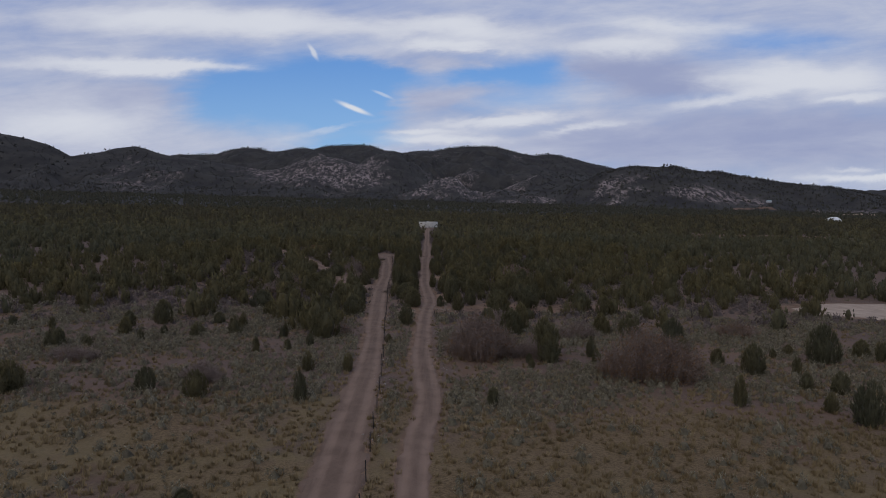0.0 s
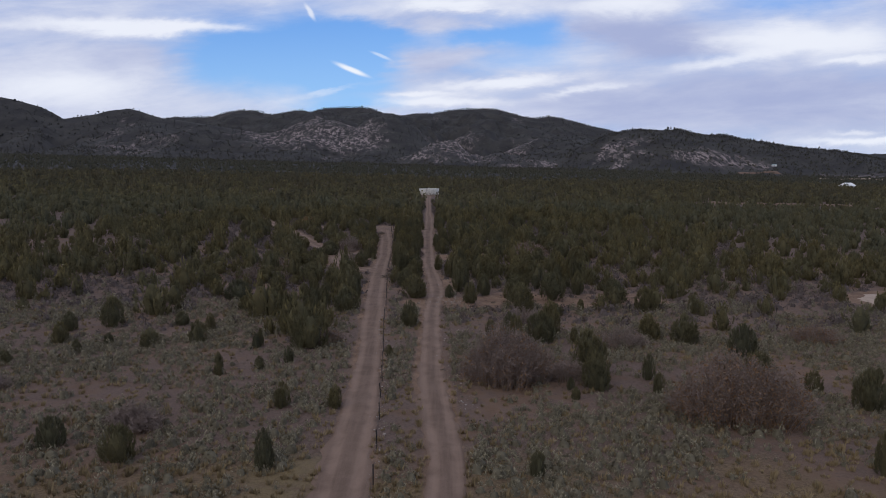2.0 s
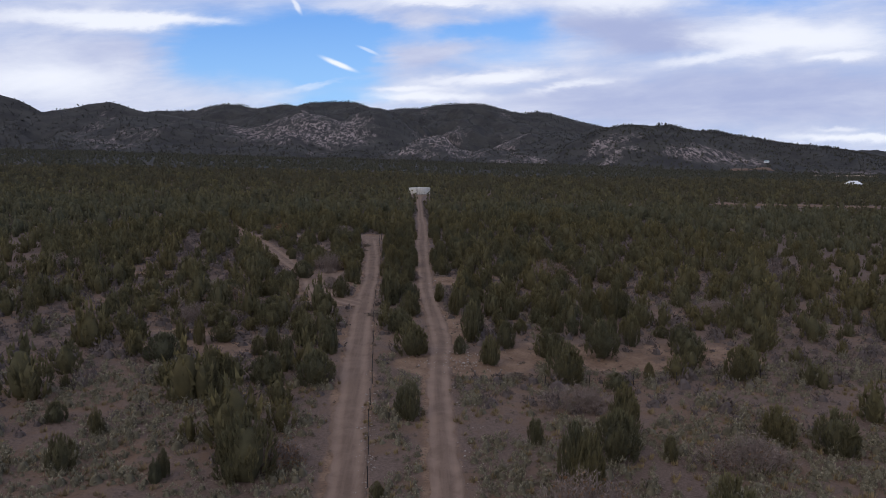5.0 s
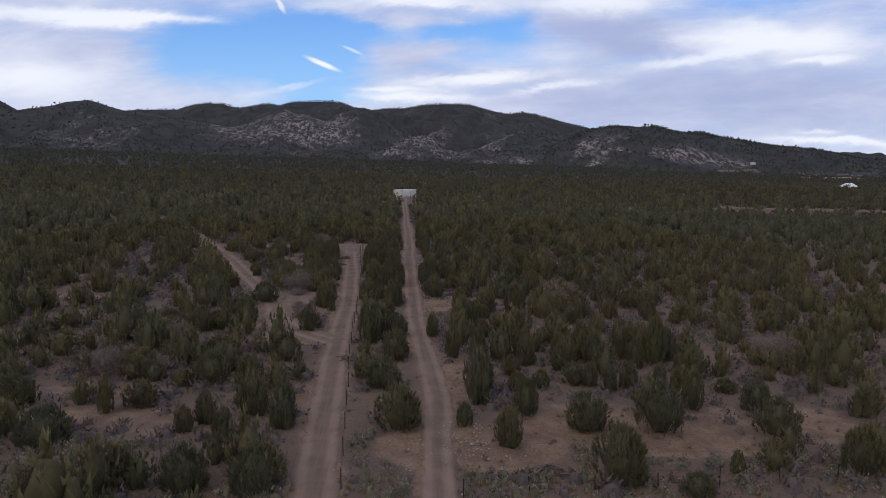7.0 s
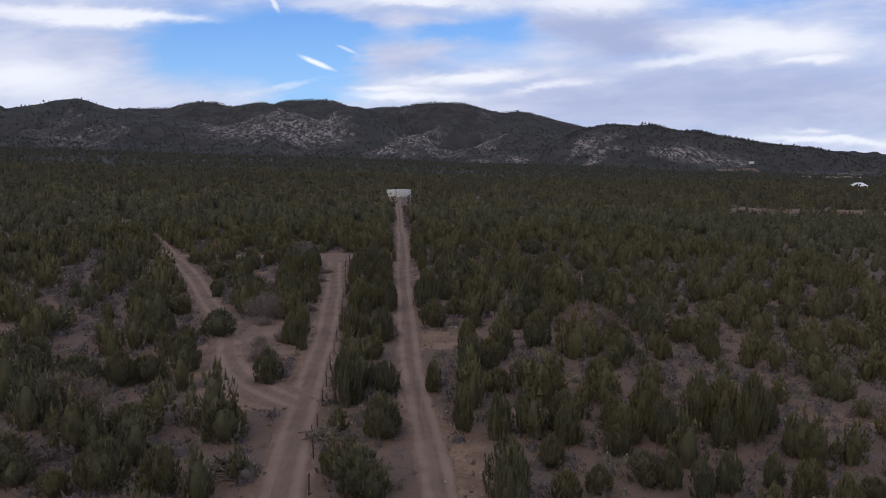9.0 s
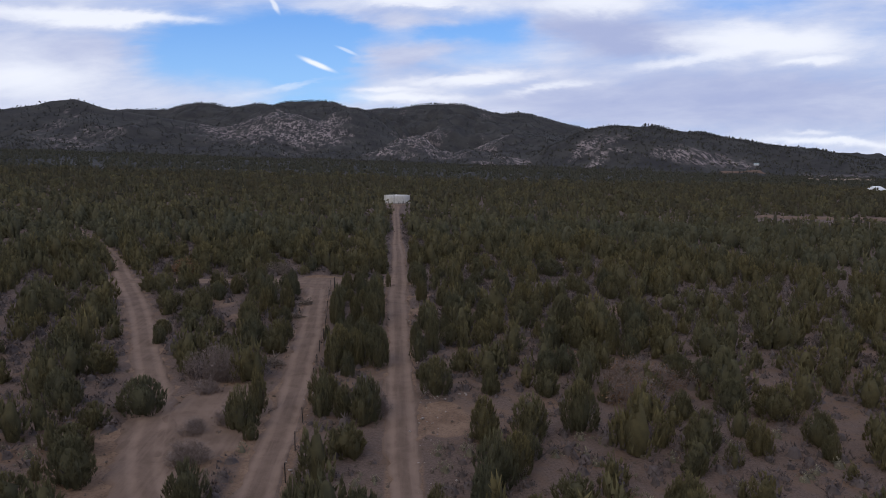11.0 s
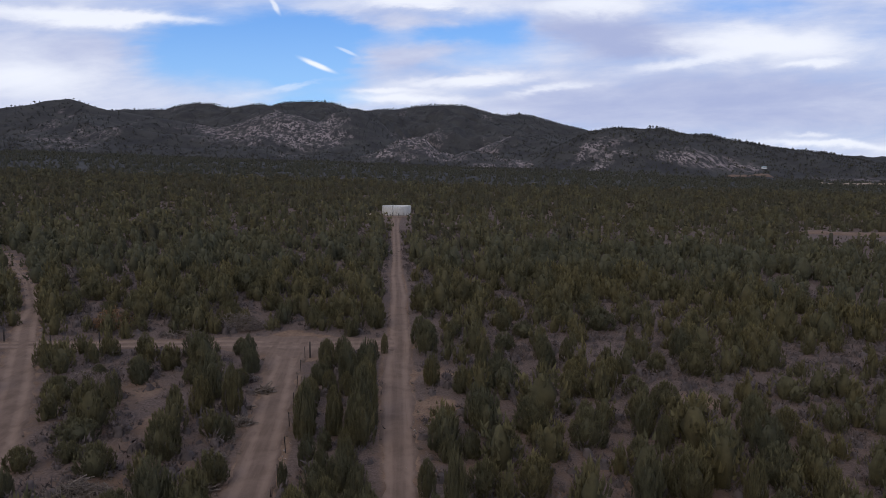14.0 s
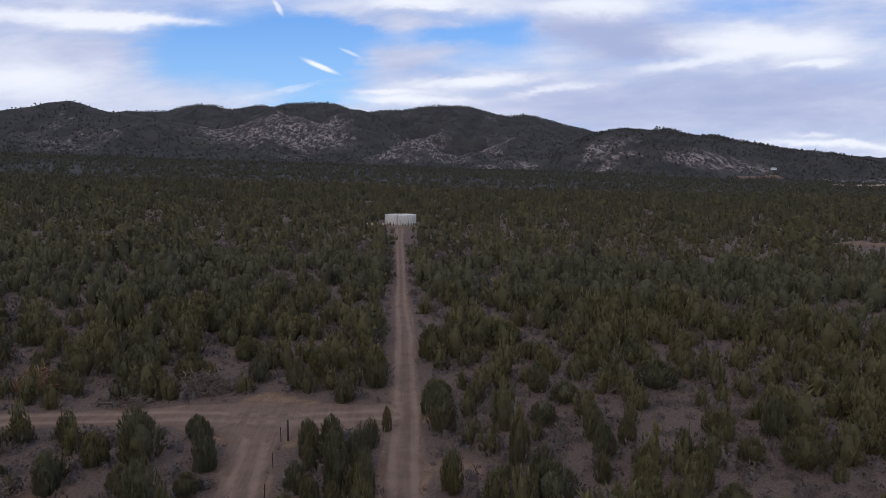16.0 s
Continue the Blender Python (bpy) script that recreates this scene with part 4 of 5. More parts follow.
# 45 to 52 m up the track
JUNIPERS_13 = (
    (17.2, 45.1, 2.8, 3.1), (23.6, 45.4, 2.1, 2.8), (52.1, 45.5, 2.7, 3.9), (6.5, 45.8, 2.8, 2.5), (42.9, 45.9, 3.0, 3.7), (10.7, 46.3, 3.2, 4.0),
    (18.0, 47.5, 3.1, 3.0), (22.1, 48.1, 3.1, 2.5), (3.7, 48.1, 3.5, 2.4), (-15.4, 48.3, 1.7, 2.0), (-25.2, 48.5, 2.6, 2.3), (-4.7, 48.5, 4.2, 2.1),
    (-7.6, 48.5, 2.4, 2.3), (-20.0, 48.6, 2.1, 2.4), (10.5, 48.7, 3.5, 2.9), (15.4, 50.1, 2.4, 1.6), (-25.7, 50.2, 2.4, 3.1), (-30.1, 51.0, 1.1, 1.6),
    (-34.0, 51.3, 2.9, 3.9), (-15.0, 51.9, 2.8, 2.1), (32.9, 52.3, 3.5, 4.1), (-3.1, 52.4, 3.7, 2.4), (36.4, 52.5, 3.3, 3.4), (9.4, 52.6, 5.0, 2.2),
)
# 52 to 66 m up the track
JUNIPERS_14 = (
    (-23.6, 53.0, 2.9, 2.7), (-5.4, 53.1, 2.6, 2.6), (-36.6, 53.1, 2.7, 2.3), (28.8, 53.1, 2.4, 2.8), (-20.3, 53.4, 3.9, 3.8), (-15.6, 53.4, 3.6, 2.5),
    (16.8, 54.4, 2.9, 2.3), (-34.9, 54.9, 2.6, 1.4), (-37.6, 55.5, 2.5, 2.7), (-35.7, 56.0, 2.3, 2.0), (-31.0, 56.9, 2.3, 2.2), (19.6, 57.0, 2.8, 1.9),
    (-27.8, 57.5, 2.8, 2.1), (-22.4, 57.7, 2.9, 3.1), (16.9, 58.1, 3.0, 2.5), (-17.4, 58.2, 2.0, 2.2), (33.6, 58.4, 3.8, 3.1), (28.3, 59.4, 2.4, 2.3),
    (3.8, 59.9, 3.9, 3.7), (-1.3, 59.9, 2.4, 1.0), (13.1, 61.4, 2.3, 3.3), (3.0, 63.2, 3.7, 2.6), (7.3, 66.5, 2.4, 2.8), (16.5, 66.8, 2.3, 3.4),
)
# 66 to 89 m up the track
JUNIPERS_15 = (
    (-5.7, 67.0, 2.5, 2.7), (4.0, 68.1, 1.9, 2.5), (44.6, 69.7, 2.7, 3.7), (14.3, 70.1, 3.2, 2.6), (-10.9, 71.1, 3.3, 2.6), (-2.7, 71.5, 4.4, 3.5),
    (34.2, 71.5, 3.4, 2.4), (27.8, 72.2, 3.0, 5.6), (40.7, 72.3, 2.9, 4.3), (-15.1, 73.1, 2.8, 3.0), (-22.3, 73.5, 2.9, 4.1), (35.2, 74.3, 3.3, 3.4),
    (-2.9, 74.3, 3.7, 3.1), (54.0, 74.5, 3.2, 4.5), (-8.7, 75.0, 3.3, 3.7), (-28.3, 75.5, 3.5, 4.8), (-35.4, 76.5, 3.2, 3.7), (22.5, 80.5, 3.5, 4.0),
    (-18.0, 81.0, 2.8, 3.9), (3.8, 81.7, 4.4, 3.9), (28.8, 82.5, 3.0, 3.5), (44.0, 82.5, 3.0, 3.5), (52.4, 83.0, 2.3, 3.6), (14.2, 89.3, 2.8, 3.7),
)
# 91 to 100 m up the track
JUNIPERS_16 = (
    (-21.6, 91.0, 3.2, 3.7), (-12.8, 91.5, 3.0, 4.4), (12.3, 92.0, 2.5, 3.8), (35.7, 93.4, 3.2, 4.7), (-36.3, 93.4, 5.5, 4.5), (-24.5, 93.8, 3.9, 4.5),
    (57.5, 94.0, 3.7, 4.8), (47.1, 100.5, 3.9, 5.1),
)
JUNIPERS = (JUNIPERS_1 + JUNIPERS_2 + JUNIPERS_3 + JUNIPERS_4 + JUNIPERS_5 + JUNIPERS_6 + JUNIPERS_7 + JUNIPERS_8 + JUNIPERS_9 + JUNIPERS_10 + JUNIPERS_11 + JUNIPERS_12 + JUNIPERS_13 + JUNIPERS_14 + JUNIPERS_15 + JUNIPERS_16)


def juniper(x, y, high, wide, n):
    rng = np.random.default_rng(7000 + n)
    size = "tall" if high > 3.6 else "low" if high < 1.8 else "rounded"
    shape = "slender" if wide < 0.55 * high else "bushy"
    root = new("juniper_tree")
    root.empty_display_size = 0.3
    tagged(root, f"{size} {shape} olive-green juniper standing on dry earth", "tree", "junipers beside the tracks")
    root.matrix_basis = Matrix.LocRotScale((x, y, float(ground_z(x, y)) - 0.05), Euler((0, 0, rng.uniform(0, 6.28))), (wide * 1.05, wide * rng.uniform(0.95, 1.12), high * 1.04))
    part("trunk", TRUNK_MESHES[n % 4], root)
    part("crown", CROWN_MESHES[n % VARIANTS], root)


def strip_junipers():
    """Junipers crowding the ground between the two roads, besides those set out above."""
    rng = np.random.default_rng(19)
    west, tank = np.array(ROAD_WEST), np.array(ROAD_TANK)
    taken = [(x, y) for x, y, _, _ in JUNIPERS]
    out = []
    for _ in range(1500):
        y = rng.uniform(16, 57)
        left = np.interp(y, west[:, 1], west[:, 0] + west[:, 2] / 2) + 1.6
        right = np.interp(y, tank[:, 1], tank[:, 0] - tank[:, 2] / 2) - 1.2
        x = rng.uniform(left, right)
        if min(math.hypot(x - a, (y - b) * 0.75) for a, b in taken) > 1.75:
            taken.append((x, y))
            high = rng.uniform(1.8, 3.1)
            out.append((float(x), float(y), float(high), float(high * rng.uniform(0.6, 0.85))))
    return tuple(out)


JUNIPERS = JUNIPERS + strip_junipers()
PLANTED = np.array([(x, y) for x, y, _, _ in JUNIPERS])
BESIDE = tuple(j for j in JUNIPERS if abs(j[0]) < 34 or j[1] < -62)
OUTLYING = np.array([j for j in JUNIPERS if j not in BESIDE])
for n, (x, y, high, wide) in enumerate(BESIDE):
    juniper(x, y, high, wide, n)


def scatter(step, x0, x1, y0, y1, seed):
    rng = np.random.default_rng(seed)
    gx, gy = np.meshgrid(np.arange(x0, x1, step), np.arange(y0, y1, step))
    x = (gx + rng.uniform(-0.85, 0.85, gx.shape) * step).ravel()
    y = (gy + rng.uniform(-0.85, 0.85, gy.shape) * step).ravel()
    return x, y, rng


def stamp(name, variants, x, y, wide, high, turn, mat, sink=0.04, z=None):
    """Many copies of a few shapes, joined into one mesh."""
    rng = np.random.default_rng(len(x) + 11)
    pick = rng.integers(0, len(variants), len(x))
    z = ground_z(x, y) if z is None else z
    vs, fs, ws, count = [], [], [], 0
    for i, (v, f, w) in enumerate(variants):
        k = np.where(pick == i)[0]
        if not len(k):
            continue
        c, s = np.cos(turn[k])[:, None], np.sin(turn[k])[:, None]
        px = x[k][:, None] + (v[None, :, 0] * c - v[None, :, 1] * s) * wide[k][:, None]
        py = y[k][:, None] + (v[None, :, 0] * s + v[None, :, 1] * c) * wide[k][:, None]
        pz = z[k][:, None] - sink + v[None, :, 2] * high[k][:, None]
        vs.append(np.stack([px, py, pz], 2).reshape(-1, 3))
        fs.append((f[None] + (np.arange(len(k)) * len(v))[:, None, None]).reshape(-1, f.shape[1]) + count)
        ws.append(np.tile(w, len(k)))
        count += len(k) * len(v)
    return mesh_from(name, np.concatenate(vs), np.concatenate(fs), mat, {"tip": np.concatenate(ws)})


def in_view(x, y, slack=25.0):
    """The wedge of land before the path."""
    return np.abs(x - 0.03 * (y + 160)) < 0.72 * (y + 165) + slack


def wood_share(x, y):
    """How thick the wood stands, 0 to 1."""
    edge = -62 - 0.10 * np.abs(x) + 10 * waves(x, y, 45.0, 41)
    share = 0.72 * ease(y, edge, edge + 45) + 0.16 * ease(y, 0, 50)
    share = np.maximum(share, 0.55 * (1 - ease(np.hypot((x + 16.5) / 8.5, (y + 50) / 22), 0.7, 1.1)))
    patch = waves(x, y, 38.0, 43)
    share = share * (1 - 0.5 * (1 - ease(np.hypot((x + 27) / 12, (y - 47) / 19), 0.7, 1.1)))
    share = np.maximum(share, 0.95 * ((x < -42) & (x > -75) & (y > 66) & (y < 112)))
    return share * np.clip(0.86 + 0.55 * patch, 0.12, 1.15)


def far_from_planted(x, y, reach):
    keep = np.ones(len(x), bool)
    for px, py in PLANTED:
        keep &= np.hypot(x - px, y - py) > reach
    return keep


def build_wood():
    x, y, rng = scatter(3.1, -260, 260, -80, 150, 1)
    keep = in_view(x, y, 20) & (rng.random(len(x)) < wood_share(x, y)) & (road_gap(x, y) > np.where((x < -44) & (y > 66), 0.2, np.where(y > 62, 0.9, 1.4))) & (clearing(x, y) < 0.4)
    keep &= far_from_planted(x, y, 2.0) & (np.hypot(x - 6.6, (y - 95.0) * 0.7) > 2.8)
    inner = (np.abs(x) < 46) & (y < 78) & (y > -60)
    keep &= ~inner | (rng.random(len(x)) < 0.95)
    x, y = x[keep], y[keep]
    high = rng.gamma(9, 0.31, len(x)).clip(1.0, 5.0)
    high = high * (1 + 0.28 * ease(y, 50, 120))
    wide = high * rng.uniform(0.72, 1.12, len(x)) * (1 + 0.15 * ease(y, 50, 120))
    clear = (road_gap(x, y) > 0.42 * wide + 0.1) | (y < 30) | (x < -44)
    x, y, high, wide = x[clear], y[clear], high[clear], wide[clear]
    x, y = np.concatenate([x, OUTLYING[:, 0]]), np.concatenate([y, OUTLYING[:, 1]])
    high, wide = np.concatenate([high, OUTLYING[:, 2] * 1.12]), np.concatenate([wide, OUTLYING[:, 3]])
    close = np.hypot(x, y - 20) < 95
    for name, m, crowns in (("juniper_grove", close, MID_CROWNS), ("juniper_grove", ~close, LOW_CROWNS)):
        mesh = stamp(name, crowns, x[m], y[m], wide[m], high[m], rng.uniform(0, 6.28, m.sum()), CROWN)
        tagged(new(name, mesh), "dense olive-green junipers of mixed height on dry ground", "trees", kind="stuff")
    # farther up the slope
    x, y, rng = scatter(4.7, -400, 400, 150, 500, 2)
    keep = in_view(x, y) & (rng.random(len(x)) < np.clip(0.93 + 0.35 * waves(x, y, 34, 45), 0.35, 1)) & (np.hypot(x, (y - 243) * 0.8) > 9.0) & ((np.abs(x) > 2.0 + 3.0 * ease(y, 230, 237)) | (y > 254)) & ~((x > 128) & (x < 224) & (y > 176) & (y < 213)) & ((np.abs(x + 0.3) > 1.8) | (y > 240))
    x, y = x[keep], y[keep]
    high = rng.gamma(7, 0.52, len(x)).clip(1.4, 6.0)
    wide = high * rng.uniform(1.05, 1.6, len(x))
    clear = ((np.abs(x + 0.3) > 0.40 * wide + 0.9) | (y > 240)) & ~((np.abs(x) < 14) & (y > 238) & (y < 247)) & ~((np.abs(x) < 7.5) & (y > 215) & (y < 240) & (high > 2.4))
    x, y, high, wide = x[clear], y[clear], high[clear], wide[clear]
    # a share of the junipers, rising with distance, takes the shade-darkened foliage colour
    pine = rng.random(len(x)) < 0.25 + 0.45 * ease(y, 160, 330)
    for name, m, mat, label in (("juniper_wood", ~pine, CROWN, "thick juniper wood on the slope round the water tank"), ("pinyon_wood", pine, CROWN_SHADED, "junipers on the slope, shade put into their darker foliage colour")):
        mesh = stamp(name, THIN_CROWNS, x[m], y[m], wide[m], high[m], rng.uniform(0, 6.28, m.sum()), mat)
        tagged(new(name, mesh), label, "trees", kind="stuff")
    x, y, rng = scatter(11.2, -1100, 1100, 470, 1800, 4)
    keep = in_view(x, y) & (rng.random(len(x)) < np.clip(0.85 + 0.25 * waves(x, y, 90, 47), 0, 1) * (1 - 0.8 * stony(x, y)) * (1 - 0.6 * ease(y, 1250, 1800)))
    x, y = x[keep], y[keep]
    high = rng.gamma(9, 0.44, len(x)).clip(2.0, 6.0)
    wide = high * rng.uniform(1.4, 2.3, len(x))
    # nearer trees take the shade-darkened juniper colour, farther ones the mountain pine
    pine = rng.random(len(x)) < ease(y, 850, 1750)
    for m, mat, label in ((~pine, CROWN_SHADED, "far juniper wood with shade put into its darker foliage colour"), (pine, PINE, "dark pine wood covering the foot of the mountains")):
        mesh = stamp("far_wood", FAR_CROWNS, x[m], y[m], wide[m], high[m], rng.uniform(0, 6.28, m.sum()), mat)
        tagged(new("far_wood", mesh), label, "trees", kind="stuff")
    # the mountains: thick wood on the dark slopes, thinner dots on the stony ones
    x, y, rng = scatter(16.0, -1700, 1500, 1250, 3200, 5)
    bare = stony(x, y)
    front = ground_z(x, y - 30) < ground_z(x, y) + 3
    keep = in_view(x, y) & front & (rng.random(len(x)) < 0.85)
    x, y, bare = x[keep], y[keep], bare[keep]
    high = rng.gamma(9, 0.55, len(x)).clip(2.5, 8.0) * (1 - 0.15 * bare)
    mesh = stamp("mountain_wood", DOT_CROWNS, x, y, high * rng.uniform(1.1, 1.7, len(x)), high, rng.uniform(0, 6.28, len(x)), PINE, 1.0)
    tagged(new("mountain_wood", mesh), "scattered dark trees on the mountain slopes and crests", "trees", kind="stuff")
    # close-set trees along the crests
    xs, ys = [], []
    for far, left, right in ((3100.0, -1100, 1250), (1500.0, 380, 1500)):
        x, y, rng = scatter(7.0 if far > 2000 else 5.0, left, right, far - 24, far + 8, int(far))
        xs.append(x)
        ys.append(y)
    x, y = np.concatenate(xs), np.concatenate(ys)
    keep = in_view(x, y) & (rng.random(len(x)) < 0.85)
    x, y = x[keep], y[keep]
    high = rng.gamma(9, 0.36, len(x)).clip(1.5, 5.5) * np.where(y > 2000, 1.6, 1.15)
    mesh = stamp("crest_wood", FAR_CROWNS, x, y, high * rng.uniform(0.9, 1.5, len(x)), high, rng.uniform(0, 6.28, len(x)), PINE, 1.2)
    tagged(new("crest_wood", mesh), "dark trees standing close along the mountain crests", "trees", kind="stuff")


build_wood()


def bush_arrays(seed, leaves, length, width, upright, tall=0.55):
    """A low uneven mound of leaf sprays or twigs round a dim body, one unit wide."""
    rng = np.random.default_rng(seed)
    p1, p2 = rng.uniform(0, 6, 2)

    def lobe(a):
        return 1 + 0.22 * np.sin(a * 2 + p1) + 0.14 * np.sin(a * 5 + p2)

    ring = np.arange(5) * 1.2566
    body = [(0.27 * lobe(a) * math.cos(a), 0.27 * lobe(a) * math.sin(a), 0.0) for a in ring]
    body += [(0.16 * lobe(a) * math.cos(a + 0.4), 0.16 * lobe(a) * math.sin(a + 0.4), tall * rng.uniform(0.3, 0.55)) for a in ring]
    body = np.array(body + [(0.0, 0.0, tall * 0.6)])
    tris = [(i, (i + 1) % 5, 5 + (i + 1) % 5) for i in range(5)] + [(i, 5 + (i + 1) % 5, 5 + i) for i in range(5)] + [(5 + i, 5 + (i + 1) % 5, 10) for i in range(5)]
    a, t = rng.uniform(0, 6.283, leaves), rng.random(leaves) ** 0.6
    out = np.stack([np.cos(a), np.sin(a), 0 * a], 1)
    c = out * (0.42 * t * lobe(a))[:, None]
    c[:, 2] = tall * np.cos(t * 1.5) * rng.uniform(0.55, 1.0, leaves)
    d = out * (0.5 * t)[:, None] + rng.normal(0, 0.4, (leaves, 3))
    d[:, 2] = np.abs(d[:, 2]) + upright
    d *= (length * rng.uniform(0.5, 1.3, leaves) / np.linalg.norm(d, axis=1))[:, None]
    side = np.cross(d, out * t[:, None] + np.array([0.0, 0.0, 0.6]) + rng.normal(0, 0.45, (leaves, 3)))
    side *= (0.5 * width * rng.uniform(0.6, 1.3, leaves) / np.linalg.norm(side, axis=1))[:, None]
    v = np.stack([c - side, c + side, c + d], 1).reshape(-1, 3)
    # body and leaf bases weigh little, so their colour carries stems and self-shade
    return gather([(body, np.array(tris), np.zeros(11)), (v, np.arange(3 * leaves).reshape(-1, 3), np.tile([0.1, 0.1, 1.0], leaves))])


def tuft_arrays(seed, blades):
    rng = np.random.default_rng(seed)
    vs, fs = [], []
    for i in range(blades):
        a, r = rng.uniform(0, 6.283), rng.uniform(0, 0.3)
        c = np.array([r * math.cos(a), r * math.sin(a), 0.0])
        tip = c + np.array([math.cos(a) * rng.uniform(0.02, 0.26), math.sin(a) * rng.uniform(0.02, 0.26), rng.uniform(0.6, 1.15)])
        s = np.array([-math.sin(a + 0.6), math.cos(a + 0.6), 0]) * 0.06
        vs += [c - s, c + s, tip]
        fs.append((3 * i, 3 * i + 1, 3 * i + 2))
    return np.array(vs), np.array(fs), np.tile([0.0, 0.0, 1.0], blades)


def build_low_plants():
    sage = [bush_arrays(900 + i, 36, 0.16, 0.080, 0.45, 0.68) for i in range(8)]
    twiggy = [bush_arrays(930 + i, 26, 0.23, 0.075, 0.5, 0.60) for i in range(8)]
    tufts = [tuft_arrays(950 + i, 18) for i in range(6)]
    x, y, rng = scatter(0.66, -75, 85, -126, 0, 6)
    thick = waves(x, y, 24.0, 51) + 0.5 * waves(x, y, 7.0, 52)
    belt = np.maximum(1 - ease(np.abs(y + 74) + 0.10 * np.abs(x), 16, 48), 0.16) + 0.9 * (1 - ease(np.hypot((x - 14) / 9, (y + 100) / 15), 0.6, 1.1))
    keep = in_view(x, y, 6) & (rng.random(len(x)) < np.clip(0.70 + 1.1 * thick, 0.06, 1.0) * belt) & (road_gap(x, y) > 0.7) & (clearing(x, y) < 0.35)
    x, y = x[keep], y[keep]
    wide = rng.gamma(5, 0.18, len(x)).clip(0.35, 1.7)
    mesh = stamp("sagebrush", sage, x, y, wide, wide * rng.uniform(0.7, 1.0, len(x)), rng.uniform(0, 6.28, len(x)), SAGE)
    tagged(new("sagebrush", mesh), "low silvery grey-green sagebrush on bare earth", "shrubs", kind="stuff")
    x, y, rng = scatter(1.5, -66, 76, -72, 190, 8)
    keep = in_view(x, y, 6) & (rng.random(len(x)) < np.clip(0.74 + 0.22 * ease(y, 0, 40) + 0.5 * waves(x, y, 18, 55), 0.12, 1.0) * ease(y, -72, -40)) & (road_gap(x, y) > 0.8) & (clearing(x, y, BARE) < 0.4) & (clearing(x, y) < 0.5 + 0.6 * (rng.random(len(x)) < 0.5))
    x, y = x[keep], y[keep]
    wide = rng.gamma(6, 0.24, len(x)).clip(0.6, 2.6)
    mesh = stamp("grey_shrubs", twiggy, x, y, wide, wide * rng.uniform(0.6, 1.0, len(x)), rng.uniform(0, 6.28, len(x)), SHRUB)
    tagged(new("grey_shrubs", mesh), "leafless grey shrubs between the junipers", "shrubs", kind="stuff")
    x, y, rng = scatter(1.0, -46, 50, -84, 84, 12)
    keep = in_view(x, y, 4) & (rng.random(len(x)) < np.clip(0.42 + 0.4 * waves(x, y, 9, 61), 0.10, 0.95)) & (road_gap(x, y) > rng.uniform(-0.3, 0.3, len(x))) & (clearing(x, y, BARE) < rng.uniform(0.5, 1.6, len(x)))
    x, y = x[keep], y[keep]
    wide = rng.uniform(0.3, 0.85, len(x))
    low = [bush_arrays(970 + i, 10, 0.26, 0.10, 0.2, 0.5) for i in range(6)]
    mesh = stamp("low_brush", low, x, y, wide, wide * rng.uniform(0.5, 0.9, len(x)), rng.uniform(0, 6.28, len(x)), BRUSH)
    tagged(new("low_brush", mesh), "low brown dead brush and weeds on the pinkish soil", "weeds", kind="stuff")
    x, y, rng = scatter(0.60, -66, 76, -128, -50, 9)
    share = (1 - 0.75 * ease(y + 8 * waves(x, y, 40, 57), -104, -80)) * np.clip(0.6 + 0.5 * waves(x, y, 12, 58), 0.12, 1)
    keep = in_view(x, y, 4) & (rng.random(len(x)) < share) & (road_gap(x, y) > rng.uniform(-0.25, 0.3, len(x)))
    x, y = x[keep], y[keep]
    wide = rng.uniform(0.45, 0.95, len(x))
    mesh = stamp("dry_grass", tufts, x, y, wide, wide * rng.uniform(0.3, 0.6, len(x)), rng.uniform(0, 6.28, len(x)), GRASS, 0.02)
    tagged(new("dry_grass", mesh), "straw-coloured dry bunch grass covering the meadow", "grass", kind="stuff")


build_low_plants()


